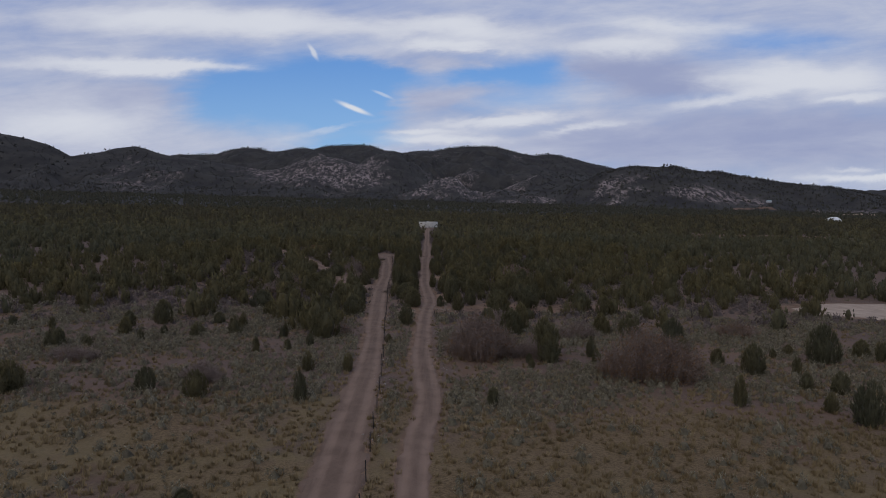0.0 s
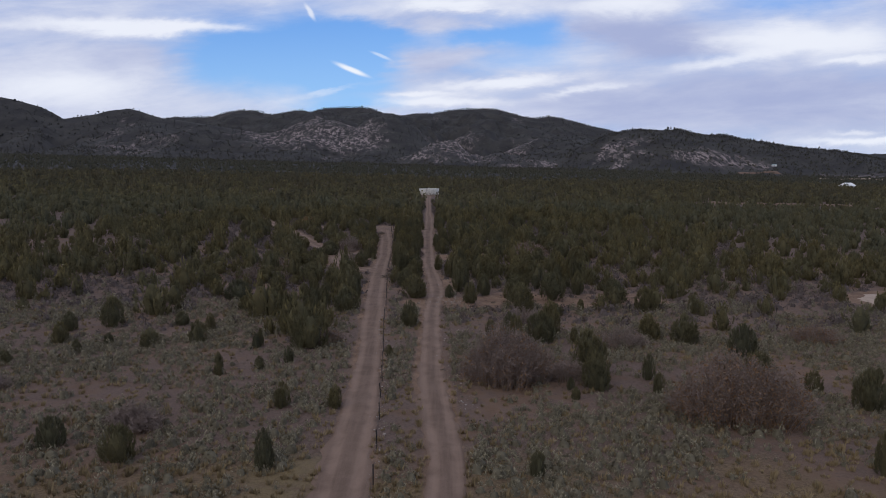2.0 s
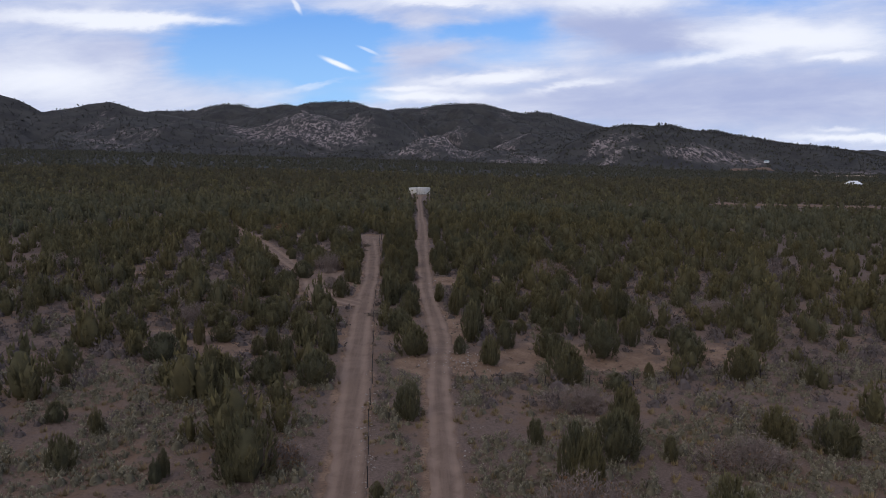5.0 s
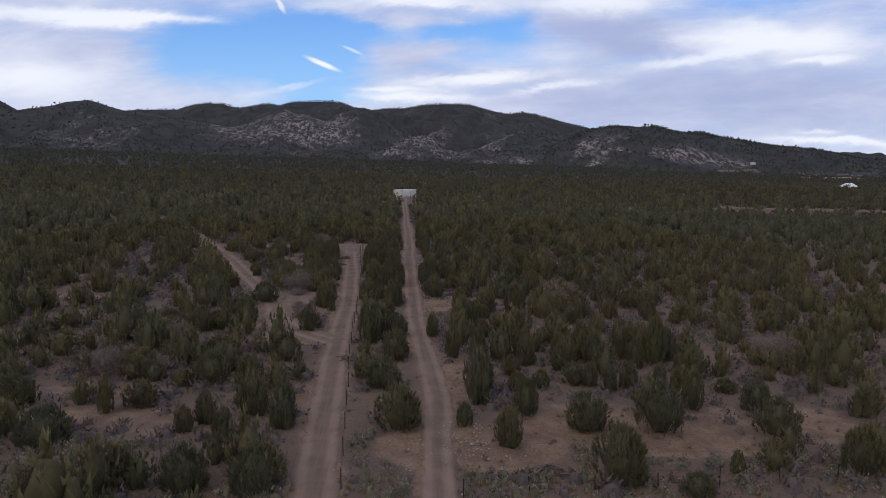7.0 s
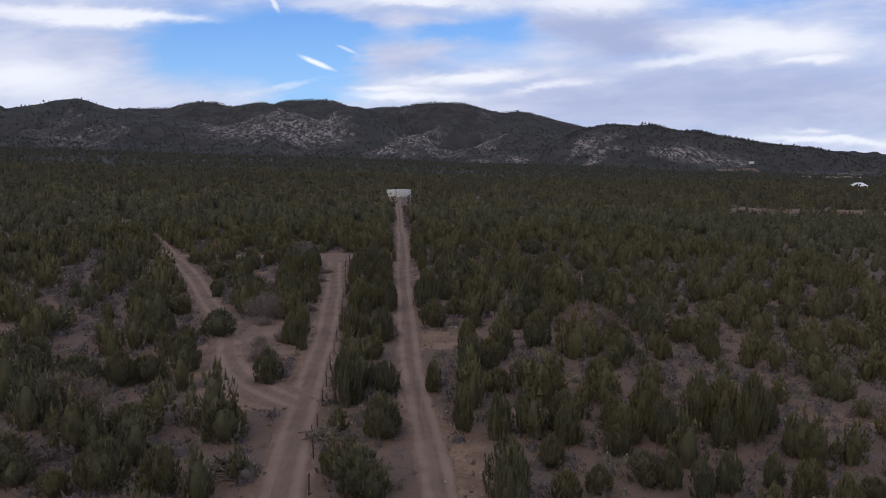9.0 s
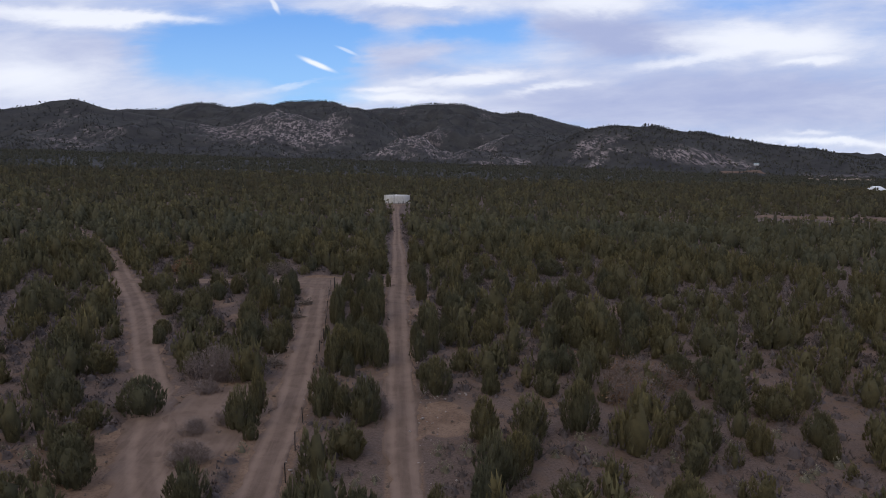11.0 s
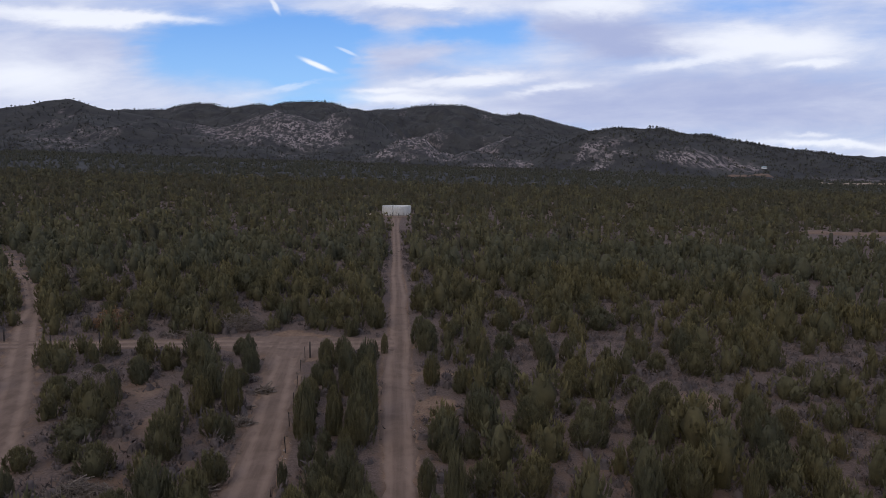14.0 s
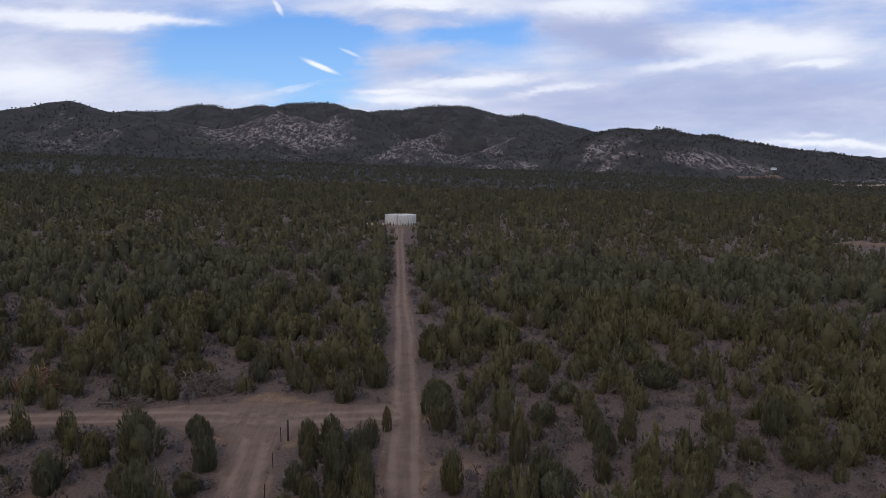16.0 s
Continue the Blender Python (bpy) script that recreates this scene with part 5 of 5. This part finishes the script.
def bare_thicket(x, y, wide, deep, high, stems, n, rusty=0.25):
    """Several joined mounds of thin leafless stems and twigs with withered leaves low down."""
    rng = np.random.default_rng(3000 + n)
    lobes = [(0.0, 0.0, 0.72, 1.0)]
    for _ in range(5):
        a, r = rng.uniform(0, 6.283), rng.uniform(0.35, 0.62)
        lobes.append((r * math.cos(a), r * math.sin(a), rng.uniform(0.34, 0.52), rng.uniform(0.45, 0.85)))
    pieces, twigs, leaves = [], [], []
    for _ in range(stems):
        lx, ly, reach, lift = lobes[0] if rng.random() < 0.4 else lobes[rng.integers(1, 6)]
        a, r = rng.uniform(0, 6.283), rng.random() ** 0.55
        px, py = (lx + r * reach * math.cos(a)) * wide * 0.54, (ly + r * reach * math.sin(a)) * deep * 0.54
        top = high * lift * (1 - 0.62 * r * r) * rng.uniform(0.84, 1.03)
        tip = np.array([px + rng.normal(0, 0.14), py + rng.normal(0, 0.14), top])
        foot = np.array([px * 0.80, py * 0.80, -0.1])
        knee = foot * 0.45 + tip * 0.55 + np.array([rng.normal(0, 0.12), rng.normal(0, 0.12), top * 0.05])
        thick = rng.uniform(0.010, 0.024)
        pieces.append(tube([foot, knee, tip], [thick, thick * 0.8, 0.005], 3))
        for _ in range(17):
            q = knee + (tip - knee) * rng.uniform(-0.35, 1.0) + rng.normal(0, 0.11, 3)
            d = np.array([rng.normal(0, 0.16) + 0.10 * math.cos(a) * r, rng.normal(0, 0.16) + 0.10 * math.sin(a) * r, rng.uniform(0.04, 0.22)])
            w = np.cross(d, rng.normal(0, 1, 3))
            w *= rng.uniform(0.014, 0.028) / np.linalg.norm(w)
            twigs.append((q - w, q + w, q + d))
        if rng.random() < rusty:
            for _ in range(14):
                c = foot + (tip - foot) * rng.random() + rng.normal(0, 0.16, 3)
                d, w = rng.normal(0, 0.08, 3), rng.normal(0, 0.045, 3)
                leaves.append((c - w, c + w, c + d))
    root = new("bare_thicket")
    root.matrix_basis = pose(x, y, float(ground_z(x, y)))
    tagged(root, "leafless grey-purple thicket with withered rusty leaves below" if leaves else "leafless grey-purple thicket among the junipers", "shrub", "bare thickets")
    part("stem", mesh_from("stem", *join_tubes(pieces), TWIG), root)
    tv = np.array(twigs).reshape(-1, 3)
    part("twig_mass", mesh_from("twig_mass", tv, np.arange(len(tv)).reshape(-1, 3), TWIG), root)
    if leaves:
        lv = np.array(leaves).reshape(-1, 3)
        lv[:, 2] = np.maximum(lv[:, 2], 0.0)
        part("withered_foliage", mesh_from("withered_foliage", lv, np.arange(len(lv)).reshape(-1, 3), RUST), root, "rusty brown withered leaves")


THICKETS = (
    (7.4, -82.0, 9.4, 8.0, 5.4, 1200, 0.45), (23.0, -91.5, 11.5, 8.0, 5.6, 1300, 1.0), (13.2, -82.0, 4.0, 4.0, 2.4, 180, 0.1), (43.5, -66.5, 7.0, 5.0, 2.2, 240, 0.9),
    (-19.4, -94.0, 5.0, 3.4, 2.0, 340, 0.0), (-36.0, -86.0, 6.5, 3.5, 1.7, 260, 0.1), (-65.0, 10.0, 14.0, 9.0, 2.8, 330, 0.0), (21.0, -70.0, 7.0, 5.0, 2.6, 240, 0.1),
    (20.9, 7.5, 6.5, 5.0, 2.8, 260, 0.5), (-17.0, 14.0, 7.0, 6.0, 3.3, 460, 0.0), (22.5, 11.5, 8.0, 5.5, 3.0, 420, 0.6), (-27.0, -28.0, 10.0, 7.0, 2.6, 330, 0.15),
    (-27.0, -17.0, 9.0, 6.0, 2.8, 300, 0.5), (-1.6, 5.0, 2.6, 5.0, 2.2, 150, 0.0), (-9.6, -69.5, 4.0, 3.5, 1.8, 190, 0.9), (-7.5, 94.0, 9.0, 7.0, 2.0, 220, 0.0), (12.0, -58.0, 8.0, 5.0, 2.2, 220, 0.0),
    (-14.0, -4.5, 3.2, 3.0, 1.7, 120, 0.0), (-14.5, 14.0, 6.0, 3.0, 1.8, 160, 0.0), (40.0, -20.0, 9.0, 6.0, 2.2, 220, 0.0), (-12.9, 3.0, 2.6, 4.5, 1.6, 120, 0.0), (-15.2, 0.5, 2.2, 3.0, 1.2, 80, 0.0), (-16.5, 9.5, 3.0, 2.4, 1.1, 90, 0.0), (30.0, 12.0, 9.0, 6.0, 2.0, 240, 0.3), (-30.0, 47.0, 8.0, 6.0, 1.7, 220, 0.0),
)
for n, (x, y, wide, deep, high, stems, rusty) in enumerate(THICKETS):
    bare_thicket(x, y, wide, deep, high, stems, n, rusty)


# ---- water tank ----
def water_tank(cx, cy, radius, high):
    root = new("water_tank")
    z = float(ground_z(cx, cy)) + 0.3
    root.matrix_basis = pose(cx, cy, z)
    tagged(root, "large round white bolted-steel water tank with rust streaks", "tank")
    sides = 72

    def ring(rows, name, mat, label="", smooth=True):
        a = np.linspace(0, 2 * math.pi, sides + 1)
        v = np.array([(r * math.cos(t), r * math.sin(t), h) for r, h in rows for t in a])
        part(name, mesh_from(name, v, sheet(a, rows), mat, None, smooth), root, label)

    third = high / 3
    ring([(radius, 0.0), (radius, third - 0.02)], "lower_course", TANK)
    ring([(radius + 0.03, third - 0.03), (radius + 0.03, 2 * third)], "middle_course", TANK)
    ring([(radius, 2 * third - 0.01), (radius, high), (radius - 0.05, high + 0.02)], "upper_course", TANK)
    ring([(radius + 0.10, high - 0.02), (radius + 0.10, high + 0.06), (radius - 0.05, high + 0.06), (radius - 0.08, high - 0.12), (0.5, high - 0.04), (0.01, high - 0.04)], "roof", TANK, "low conical white steel roof")
    ring([(radius + 0.35, -0.7), (radius + 0.35, 0.12), (radius - 0.05, 0.14)], "footing", STONE, "pale gravel ring under the tank", False)
    for i in range(30):
        a = 2 * math.pi * i / 30
        bm = bmesh.new()
        bmesh.ops.create_cube(bm, size=1, matrix=Matrix.Rotation(a, 4, "Z") @ Matrix.Translation((radius + 0.05, 0, high / 2)) @ Matrix.Diagonal((0.05, 0.10, high - 0.1, 1)))
        mesh = bpy.data.meshes.new("seam")
        bm.to_mesh(mesh)
        bm.free()
        mesh.materials.append(TANK)
        part("seam", mesh, root)
    for dx in (-0.25, 0.25):
        v, f = tube([(dx - 1.3, -radius - 0.18, 0), (dx - 1.3, -radius - 0.18, high + 0.5)], [0.03, 0.03], 6)
        part("ladder_rail", mesh_from("ladder_rail", v, f, STEEL), root)
    for i in range(12):
        h = 0.35 + i * 0.33
        v, f = tube([(-1.55, -radius - 0.18, h), (-1.05, -radius - 0.18, h)], [0.018, 0.018], 5)
        part("ladder_rung", mesh_from("ladder_rung", v, f, STEEL), root)
    v, f = tube([(-0.3, -2.6, high + 0.1), (-0.3, -2.6, high + 0.48), (-0.3, -2.6, high + 0.5)], [0.45, 0.45, 0.05], 14)
    part("hatch", mesh_from("hatch", v, f, TANK), root, "small white roof hatch")


TANK_POSTS = []
water_tank(0.0, 244.6, 5.45, 3.2)
for angle, size in ((-150, 1.1), (-140, 1.5), (-132, 0.9), (-121, 1.3), (-112, 1.0), (-104, 1.4), (-84, 1.2), (-76, 0.9), (-66, 1.5), (-55, 1.1), (-47, 1.3), (-36, 1.0)):
    a = radians(angle)
    TANK_POSTS.append((6.6 * math.cos(a), 244.6 + 6.6 * math.sin(a), size))
build_patch("spoil_heap_west", -9.5, 243.0, 4.2, 2.4, PALE_DIRT, "low pale heap of earth beside the water tank", 97, 0.5)
build_patch("spoil_heap_east", 10.0, 242.0, 4.5, 2.2, ROAD, "low pale heap of earth and rock beside the tank", 99, 0.35)


# ---- fences ----
def fence(points, name_label, group, post_high=1.35, seed=0, strands=(0.35, 0.75, 1.15)):
    """Steel posts on the ground with strands of wire between them."""
    rng = np.random.default_rng(seed)
    root = new("wire_fence")
    x0, y0 = points[0]
    root.matrix_basis = pose(x0, y0, 0)
    tagged(root, name_label, "fence", group)
    tops = []
    for x, y in points:
        z = float(ground_z(x, y))
        lx, ly = rng.normal(0, 0.04, 2)
        h = post_high * rng.uniform(0.92, 1.06)
        v1, f1 = tube([(x - x0, y - y0, z - 0.2), (x - x0 + lx, y - y0 + ly, z + h)], [0.040, 0.036], 5)
        v2, f2 = tube([(x - x0 + lx - 0.05, y - y0 + ly, z + h - 0.12), (x - x0 + lx + 0.05, y - y0 + ly, z + h - 0.12)], [0.02, 0.02], 4)
        part("post", mesh_from("post", *join_tubes([(v1, f1), (v2, f2)]), STEEL), root)
        tops.append((x - x0 + lx * 0.7, y - y0 + ly * 0.7, z))
    for s in strands:
        pts = []
        for a, b in zip(tops, tops[1:]):
            pts += [(a[0], a[1], a[2] + s), ((a[0] + b[0]) / 2, (a[1] + b[1]) / 2, (a[2] + b[2]) / 2 + s - 0.05)]
        pts.append((tops[-1][0], tops[-1][1], tops[-1][2] + s))
        v, f = tube(pts, [0.006] * len(pts), 3)
        part("wire", mesh_from("wire", v, f, STEEL), root)


def beside(line, offset, y0, y1, step):
    s, p = along(line, 0.5)
    out, last = [], -1e9
    for d, (x, y, w) in zip(s, p):
        if y0 <= y <= y1 and d - last >= step:
            out.append((x + w * 0.5 + offset, y))
            last = d
    return out


fence(beside(ROAD_WEST, 0.25, -128, 60, 4.6), "sagging wire fence on dark steel posts along the road", "fences", 1.3, 1)
fence([(2.6 + 4.1 * i, -53.4 + 0.35 * i) for i in range(12)], "low wire fence on dark posts crossing the scrub", "fences", 1.1, 2)


fence([(-4.6 + 1.15 * i, 238.2 + 0.1 * (i % 3)) for i in range(9)], "short dark fence posts before the water tank", "fences", 1.5, 3, (0.7, 1.2))


def corner_post(x, y, high, radius, label="upright dark wooden post at the dirt crossing", group="crossing posts"):
    z = float(ground_z(x, y))
    v, f = tube([(0, 0, -0.3), (0.01, 0, high * 0.5), (0.0, 0.01, high - 0.02), (0, 0.01, high)], [radius, radius, radius * 0.97, radius * 0.6], 10)
    ob = new("fence_post", mesh_from("fence_post", v, f, POSTWOOD, None, True))
    ob.matrix_basis = pose(x, y, z)
    tagged(ob, label, "post", group)


for x, y, high in ((-9.7, 57.8, 1.75), (-39.2, 60.1, 1.7), (-45.9, 63.0, 1.5), (-34.6, 62.0, 1.6)):
    corner_post(x, y, high, 0.085)
for x, y, high in TANK_POSTS:
    corner_post(x, y, high, 0.09, "short dark wooden post before the water tank", "posts round the tank")


def brush_heap(x, y, wide, high, sticks, n, mat, label):
    """Cut limbs thrown in a heap: the stoutest lie on a tangle of thin ones."""
    rng = np.random.default_rng(4000 + n)
    root = new("brush_heap")
    root.empty_display_size = 0.3
    root.matrix_basis = pose(x, y, float(ground_z(x, y)))
    tagged(root, label, "brush heap", "heaps of cut brush")
    pieces = []
    stout = 12 if sticks > 90 else 5
    for i in range(int(sticks * 1.7)):
        a, r = rng.uniform(0, 6.283), rng.random() ** 0.6 * wide * 0.45
        big = i < stout
        c = np.array([r * math.cos(a), r * math.sin(a) * 0.7, (rng.uniform(0.7, 1.0) if big else rng.random()) * high * 1.3 * (1 - (r / (wide * 0.5)) ** 2)])
        d = rng.normal(0, 1, 3) * (1, 1, 0.45)
        d = d / np.linalg.norm(d) * (rng.uniform(0.6, 1.1) if big else rng.uniform(0.25, 0.75))
        pts = [c - d, c + rng.normal(0, 0.09, 3), c + d]
        pts = [(p[0], p[1], max(0.03, p[2])) for p in pts]
        t = rng.uniform(0.045, 0.07) if big else rng.uniform(0.018, 0.045)
        stick = tube(pts, [t, t * 0.8, t * 0.35], 5 if big else 4)
        if big:
            part("limb", mesh_from("limb", *stick, DEADWOOD), root, "" if mat is DEADWOOD else "bare grey limb")
        else:
            pieces.append(stick)
    part("tangle", mesh_from("tangle", *join_tubes(pieces), mat), root)


for n, (x, y, wide, high, sticks, rusty) in enumerate(((-20.6, 70.0, 7.5, 1.6, 330, 0), (-36.2, 69.8, 6.0, 2.0, 340, 1), (-20.8, 25.0, 4.5, 0.9, 170, 0), (-12.8, 17.5, 3.4, 0.6, 100, 0),
                                                       (-15.8, -21.0, 3.2, 0.9, 130, 0), (-11.6, -29.5, 4.4, 0.7, 150, 0), (-12.6, 46.0, 2.0, 0.5, 50, 0), (-13.0, 38.0, 2.4, 0.5, 60, 0),
                                                       (-5.6, -24.0, 3.6, 0.5, 90, 0), (-26.5, 66.5, 6.0, 0.6, 120, 0), (8.5, -50.0, 3.0, 0.35, 40, 0),
                                                       (-12.6, 22.0, 1.6, 0.4, 36, 0), (-12.9, 26.0, 1.8, 0.4, 40, 0), (-13.4, 30.5, 1.6, 0.45, 44, 0), (-13.6, 34.5, 1.8, 0.4, 40, 0),
                                                       (-14.2, 42.0, 1.8, 0.5, 50, 0), (-14.6, 49.5, 1.6, 0.4, 40, 0))):
    brush_heap(x, y, wide, high, sticks, n, RUST if rusty else DEADWOOD,
               "heap of cut juniper brush with rusty needles" if rusty else "heap of pale dead juniper limbs on bare dirt")


# ---- stones on the verges ----
def build_stones():
    rng = np.random.default_rng(77)
    shapes = []
    for i in range(5):
        bm = bmesh.new()
        bmesh.ops.create_icosphere(bm, subdivisions=1, radius=0.5)
        v = np.array([q.co for q in bm.verts]) * rng.uniform(0.7, 1.25, (len(bm.verts), 1)) * (1, 0.8, 0.6)
        f = np.array([[q.index for q in p.verts] for p in bm.faces])
        bm.free()
        shapes.append((v, f, np.zeros(len(v))))
    xs, ys, sz = [], [], []
    for line, offset, y0, y1, count, spread in ((ROAD_WEST, 0.25, -112, -55, 420, 0.35), (ROAD_TANK, 0.9, -90, 40, 460, 0.7), (ROAD_WEST, 0.4, -60, 40, 90, 0.4), (ROAD_TANK, -3.2, -60, -30, 60, 1.0)):
        s, p = along(line, 0.5)
        p = p[(p[:, 1] > y0) & (p[:, 1] < y1)]
        k = rng.integers(0, len(p), count)
        xs.append(p[k, 0] + p[k, 2] * 0.5 + offset + rng.normal(0, spread, count))
        ys.append(p[k, 1] + rng.uniform(-0.3, 0.3, count))
        sz.append(rng.gamma(2.2, 0.055, count).clip(0.05, 0.5))
    for cx, cy, r, count in ((4.2, -45.0, 4.0, 160), (9.5, 241.0, 5.0, 110), (-9.0, 241.0, 4.0, 40), (3.4, 9.0, 2.0, 50)):
        xs.append(cx + rng.normal(0, r * 0.5, count))
        ys.append(cy + rng.normal(0, r * 0.5, count))
        sz.append(rng.gamma(2.2, 0.07, count).clip(0.05, 0.7))
    x, y, s = np.concatenate(xs), np.concatenate(ys), np.concatenate(sz)
    mesh = stamp("stones", shapes, x, y, s * 0.8, s * 0.8, rng.uniform(0, 6.28, len(x)), STONE, -0.03)
    tagged(new("stones", mesh), "small pale stones strewn along the verges", "stones", kind="stuff")


build_stones()


# ---- dead tree ----
def snag(x, y, high):
    rng = np.random.default_rng(88)
    pieces = [tube([(0, 0, -0.2), (0.06, 0, high * 0.4), (-0.05, 0.05, high * 0.75), (0.05, 0, high)], [0.14, 0.10, 0.06, 0.015], 7)]
    for _ in range(13):
        h, a, r = high * rng.uniform(0.25, 0.9), rng.uniform(0, 6.28), rng.uniform(0.5, 1.0)
        pieces.append(tube([(0, 0, h), (r * 0.5 * math.cos(a), r * 0.5 * math.sin(a), h + 0.15), (r * math.cos(a), r * math.sin(a), h + rng.uniform(0.2, 0.7))], [0.045, 0.03, 0.008], 5))
    v, f = join_tubes(pieces)
    ob = new("dead_tree", mesh_from("dead_tree", v, f, DEADWOOD, None, True))
    ob.matrix_basis = pose(x, y, float(ground_z(x, y)))
    tagged(ob, "grey leafless dead juniper beside the track", "tree")


snag(6.6, 97.0, 3.3)


# ---- distant houses and banks ----
def house(x, y, long, deep, wall, roof_rise, turn, roof_mat, label):
    root = new("house")
    root.matrix_basis = pose(x, y, float(ground_z(x, y)), 0, 0, turn)
    tagged(root, label, "house", "distant houses")

    def block(name, cx, cy, cz, sx, sy, sz, mat, parent=root):
        bm = bmesh.new()
        bmesh.ops.create_cube(bm, size=1, matrix=Matrix.Translation((cx, cy, cz)) @ Matrix.Diagonal((sx, sy, sz, 1)))
        mesh = bpy.data.meshes.new(name)
        bm.to_mesh(mesh)
        bm.free()
        mesh.materials.append(mat)
        return part(name, mesh, parent)

    block("walls", 0, 0, wall / 2 - 0.5, long, deep, wall + 1, PLASTER)
    e, o = long / 2 + 0.5, deep / 2 + 0.5
    v = np.array([(-e, -o, wall), (e, -o, wall), (e, o, wall), (-e, o, wall), (-e * 0.75, 0, wall + roof_rise), (e * 0.75, 0, wall + roof_rise)])
    bm = bmesh.new()
    q = [bm.verts.new(c) for c in v]
    for ids in ((0, 1, 5, 4), (2, 3, 4, 5), (1, 2, 5), (3, 0, 4), (3, 2, 1, 0)):
        bm.faces.new([q[i] for i in ids])
    mesh = bpy.data.meshes.new("roof")
    bm.to_mesh(mesh)
    bm.free()
    mesh.materials.append(roof_mat)
    part("roof", mesh, root)
    for i in (-1, 0, 1):
        block("window", i * long * 0.3, -deep / 2 - 0.02, wall * 0.55, long * 0.12, 0.08, wall * 0.35, DARKGLASS)


house(351.0, 438.0, 10.0, 8.0, 3.0, 2.6, 20, PLASTER, "small white house among dark trees")
house(705.0, 1279.0, 9.0, 6.0, 2.4, 1.6, -15, ROOFING, "low house with a pale green metal roof on the hillside")


def bank(name, points, high, deep, mat, label, seed):
    """A cut earth bank facing the valley."""
    s, p = along([(x, y, 1.0) for x, y in points], 1.5)
    tangent = np.gradient(p[:, :2], axis=0)
    tangent /= np.linalg.norm(tangent, axis=1)[:, None]
    side = np.stack([-tangent[:, 1], tangent[:, 0]], 1)
    prof = np.array([(0, -0.8), (0.15, 0.2), (0.45, 0.75), (0.6, 1.0), (0.9, 1.0), (1.0, -0.8)])
    h = high * (0.75 + 0.3 * waves(s, 0 * s, 14, seed))[:, None] * ease(np.minimum(s, s[-1] - s), -1, 6)[:, None]
    x = p[:, 0:1] + side[:, 0:1] * prof[:, 0] * deep
    y = p[:, 1:2] + side[:, 1:2] * prof[:, 0] * deep
    z = ground_z(x, y) + prof[:, 1] * h + 0.2 * waves(x, y, 4, seed + 1)
    mesh = mesh_from(name, np.stack([x.ravel(), y.ravel(), z.ravel()], 1), sheet(prof, s), mat, {"rut": 0 * x.ravel()}, True)
    tagged(new(name, mesh), label, "earth bank", kind="structure")


bank("earth_bank", ((137, 207), (150, 204), (178, 203), (222, 204)), 1.1, 5.0, ROAD, "pale cut bank of earth along a far track", 121)
bank("earth_bank_far", ((650, 1010), (690, 1018), (730, 1026), (790, 1040)), 3.6, 10.0, PALE_DIRT, "long pale earth cut among far trees", 123)
bank("earth_bank_orange", ((592, 1185), (635, 1196), (690, 1212)), 2.6, 12.0, ROAD, "reddish cut bank below the hillside house", 125)
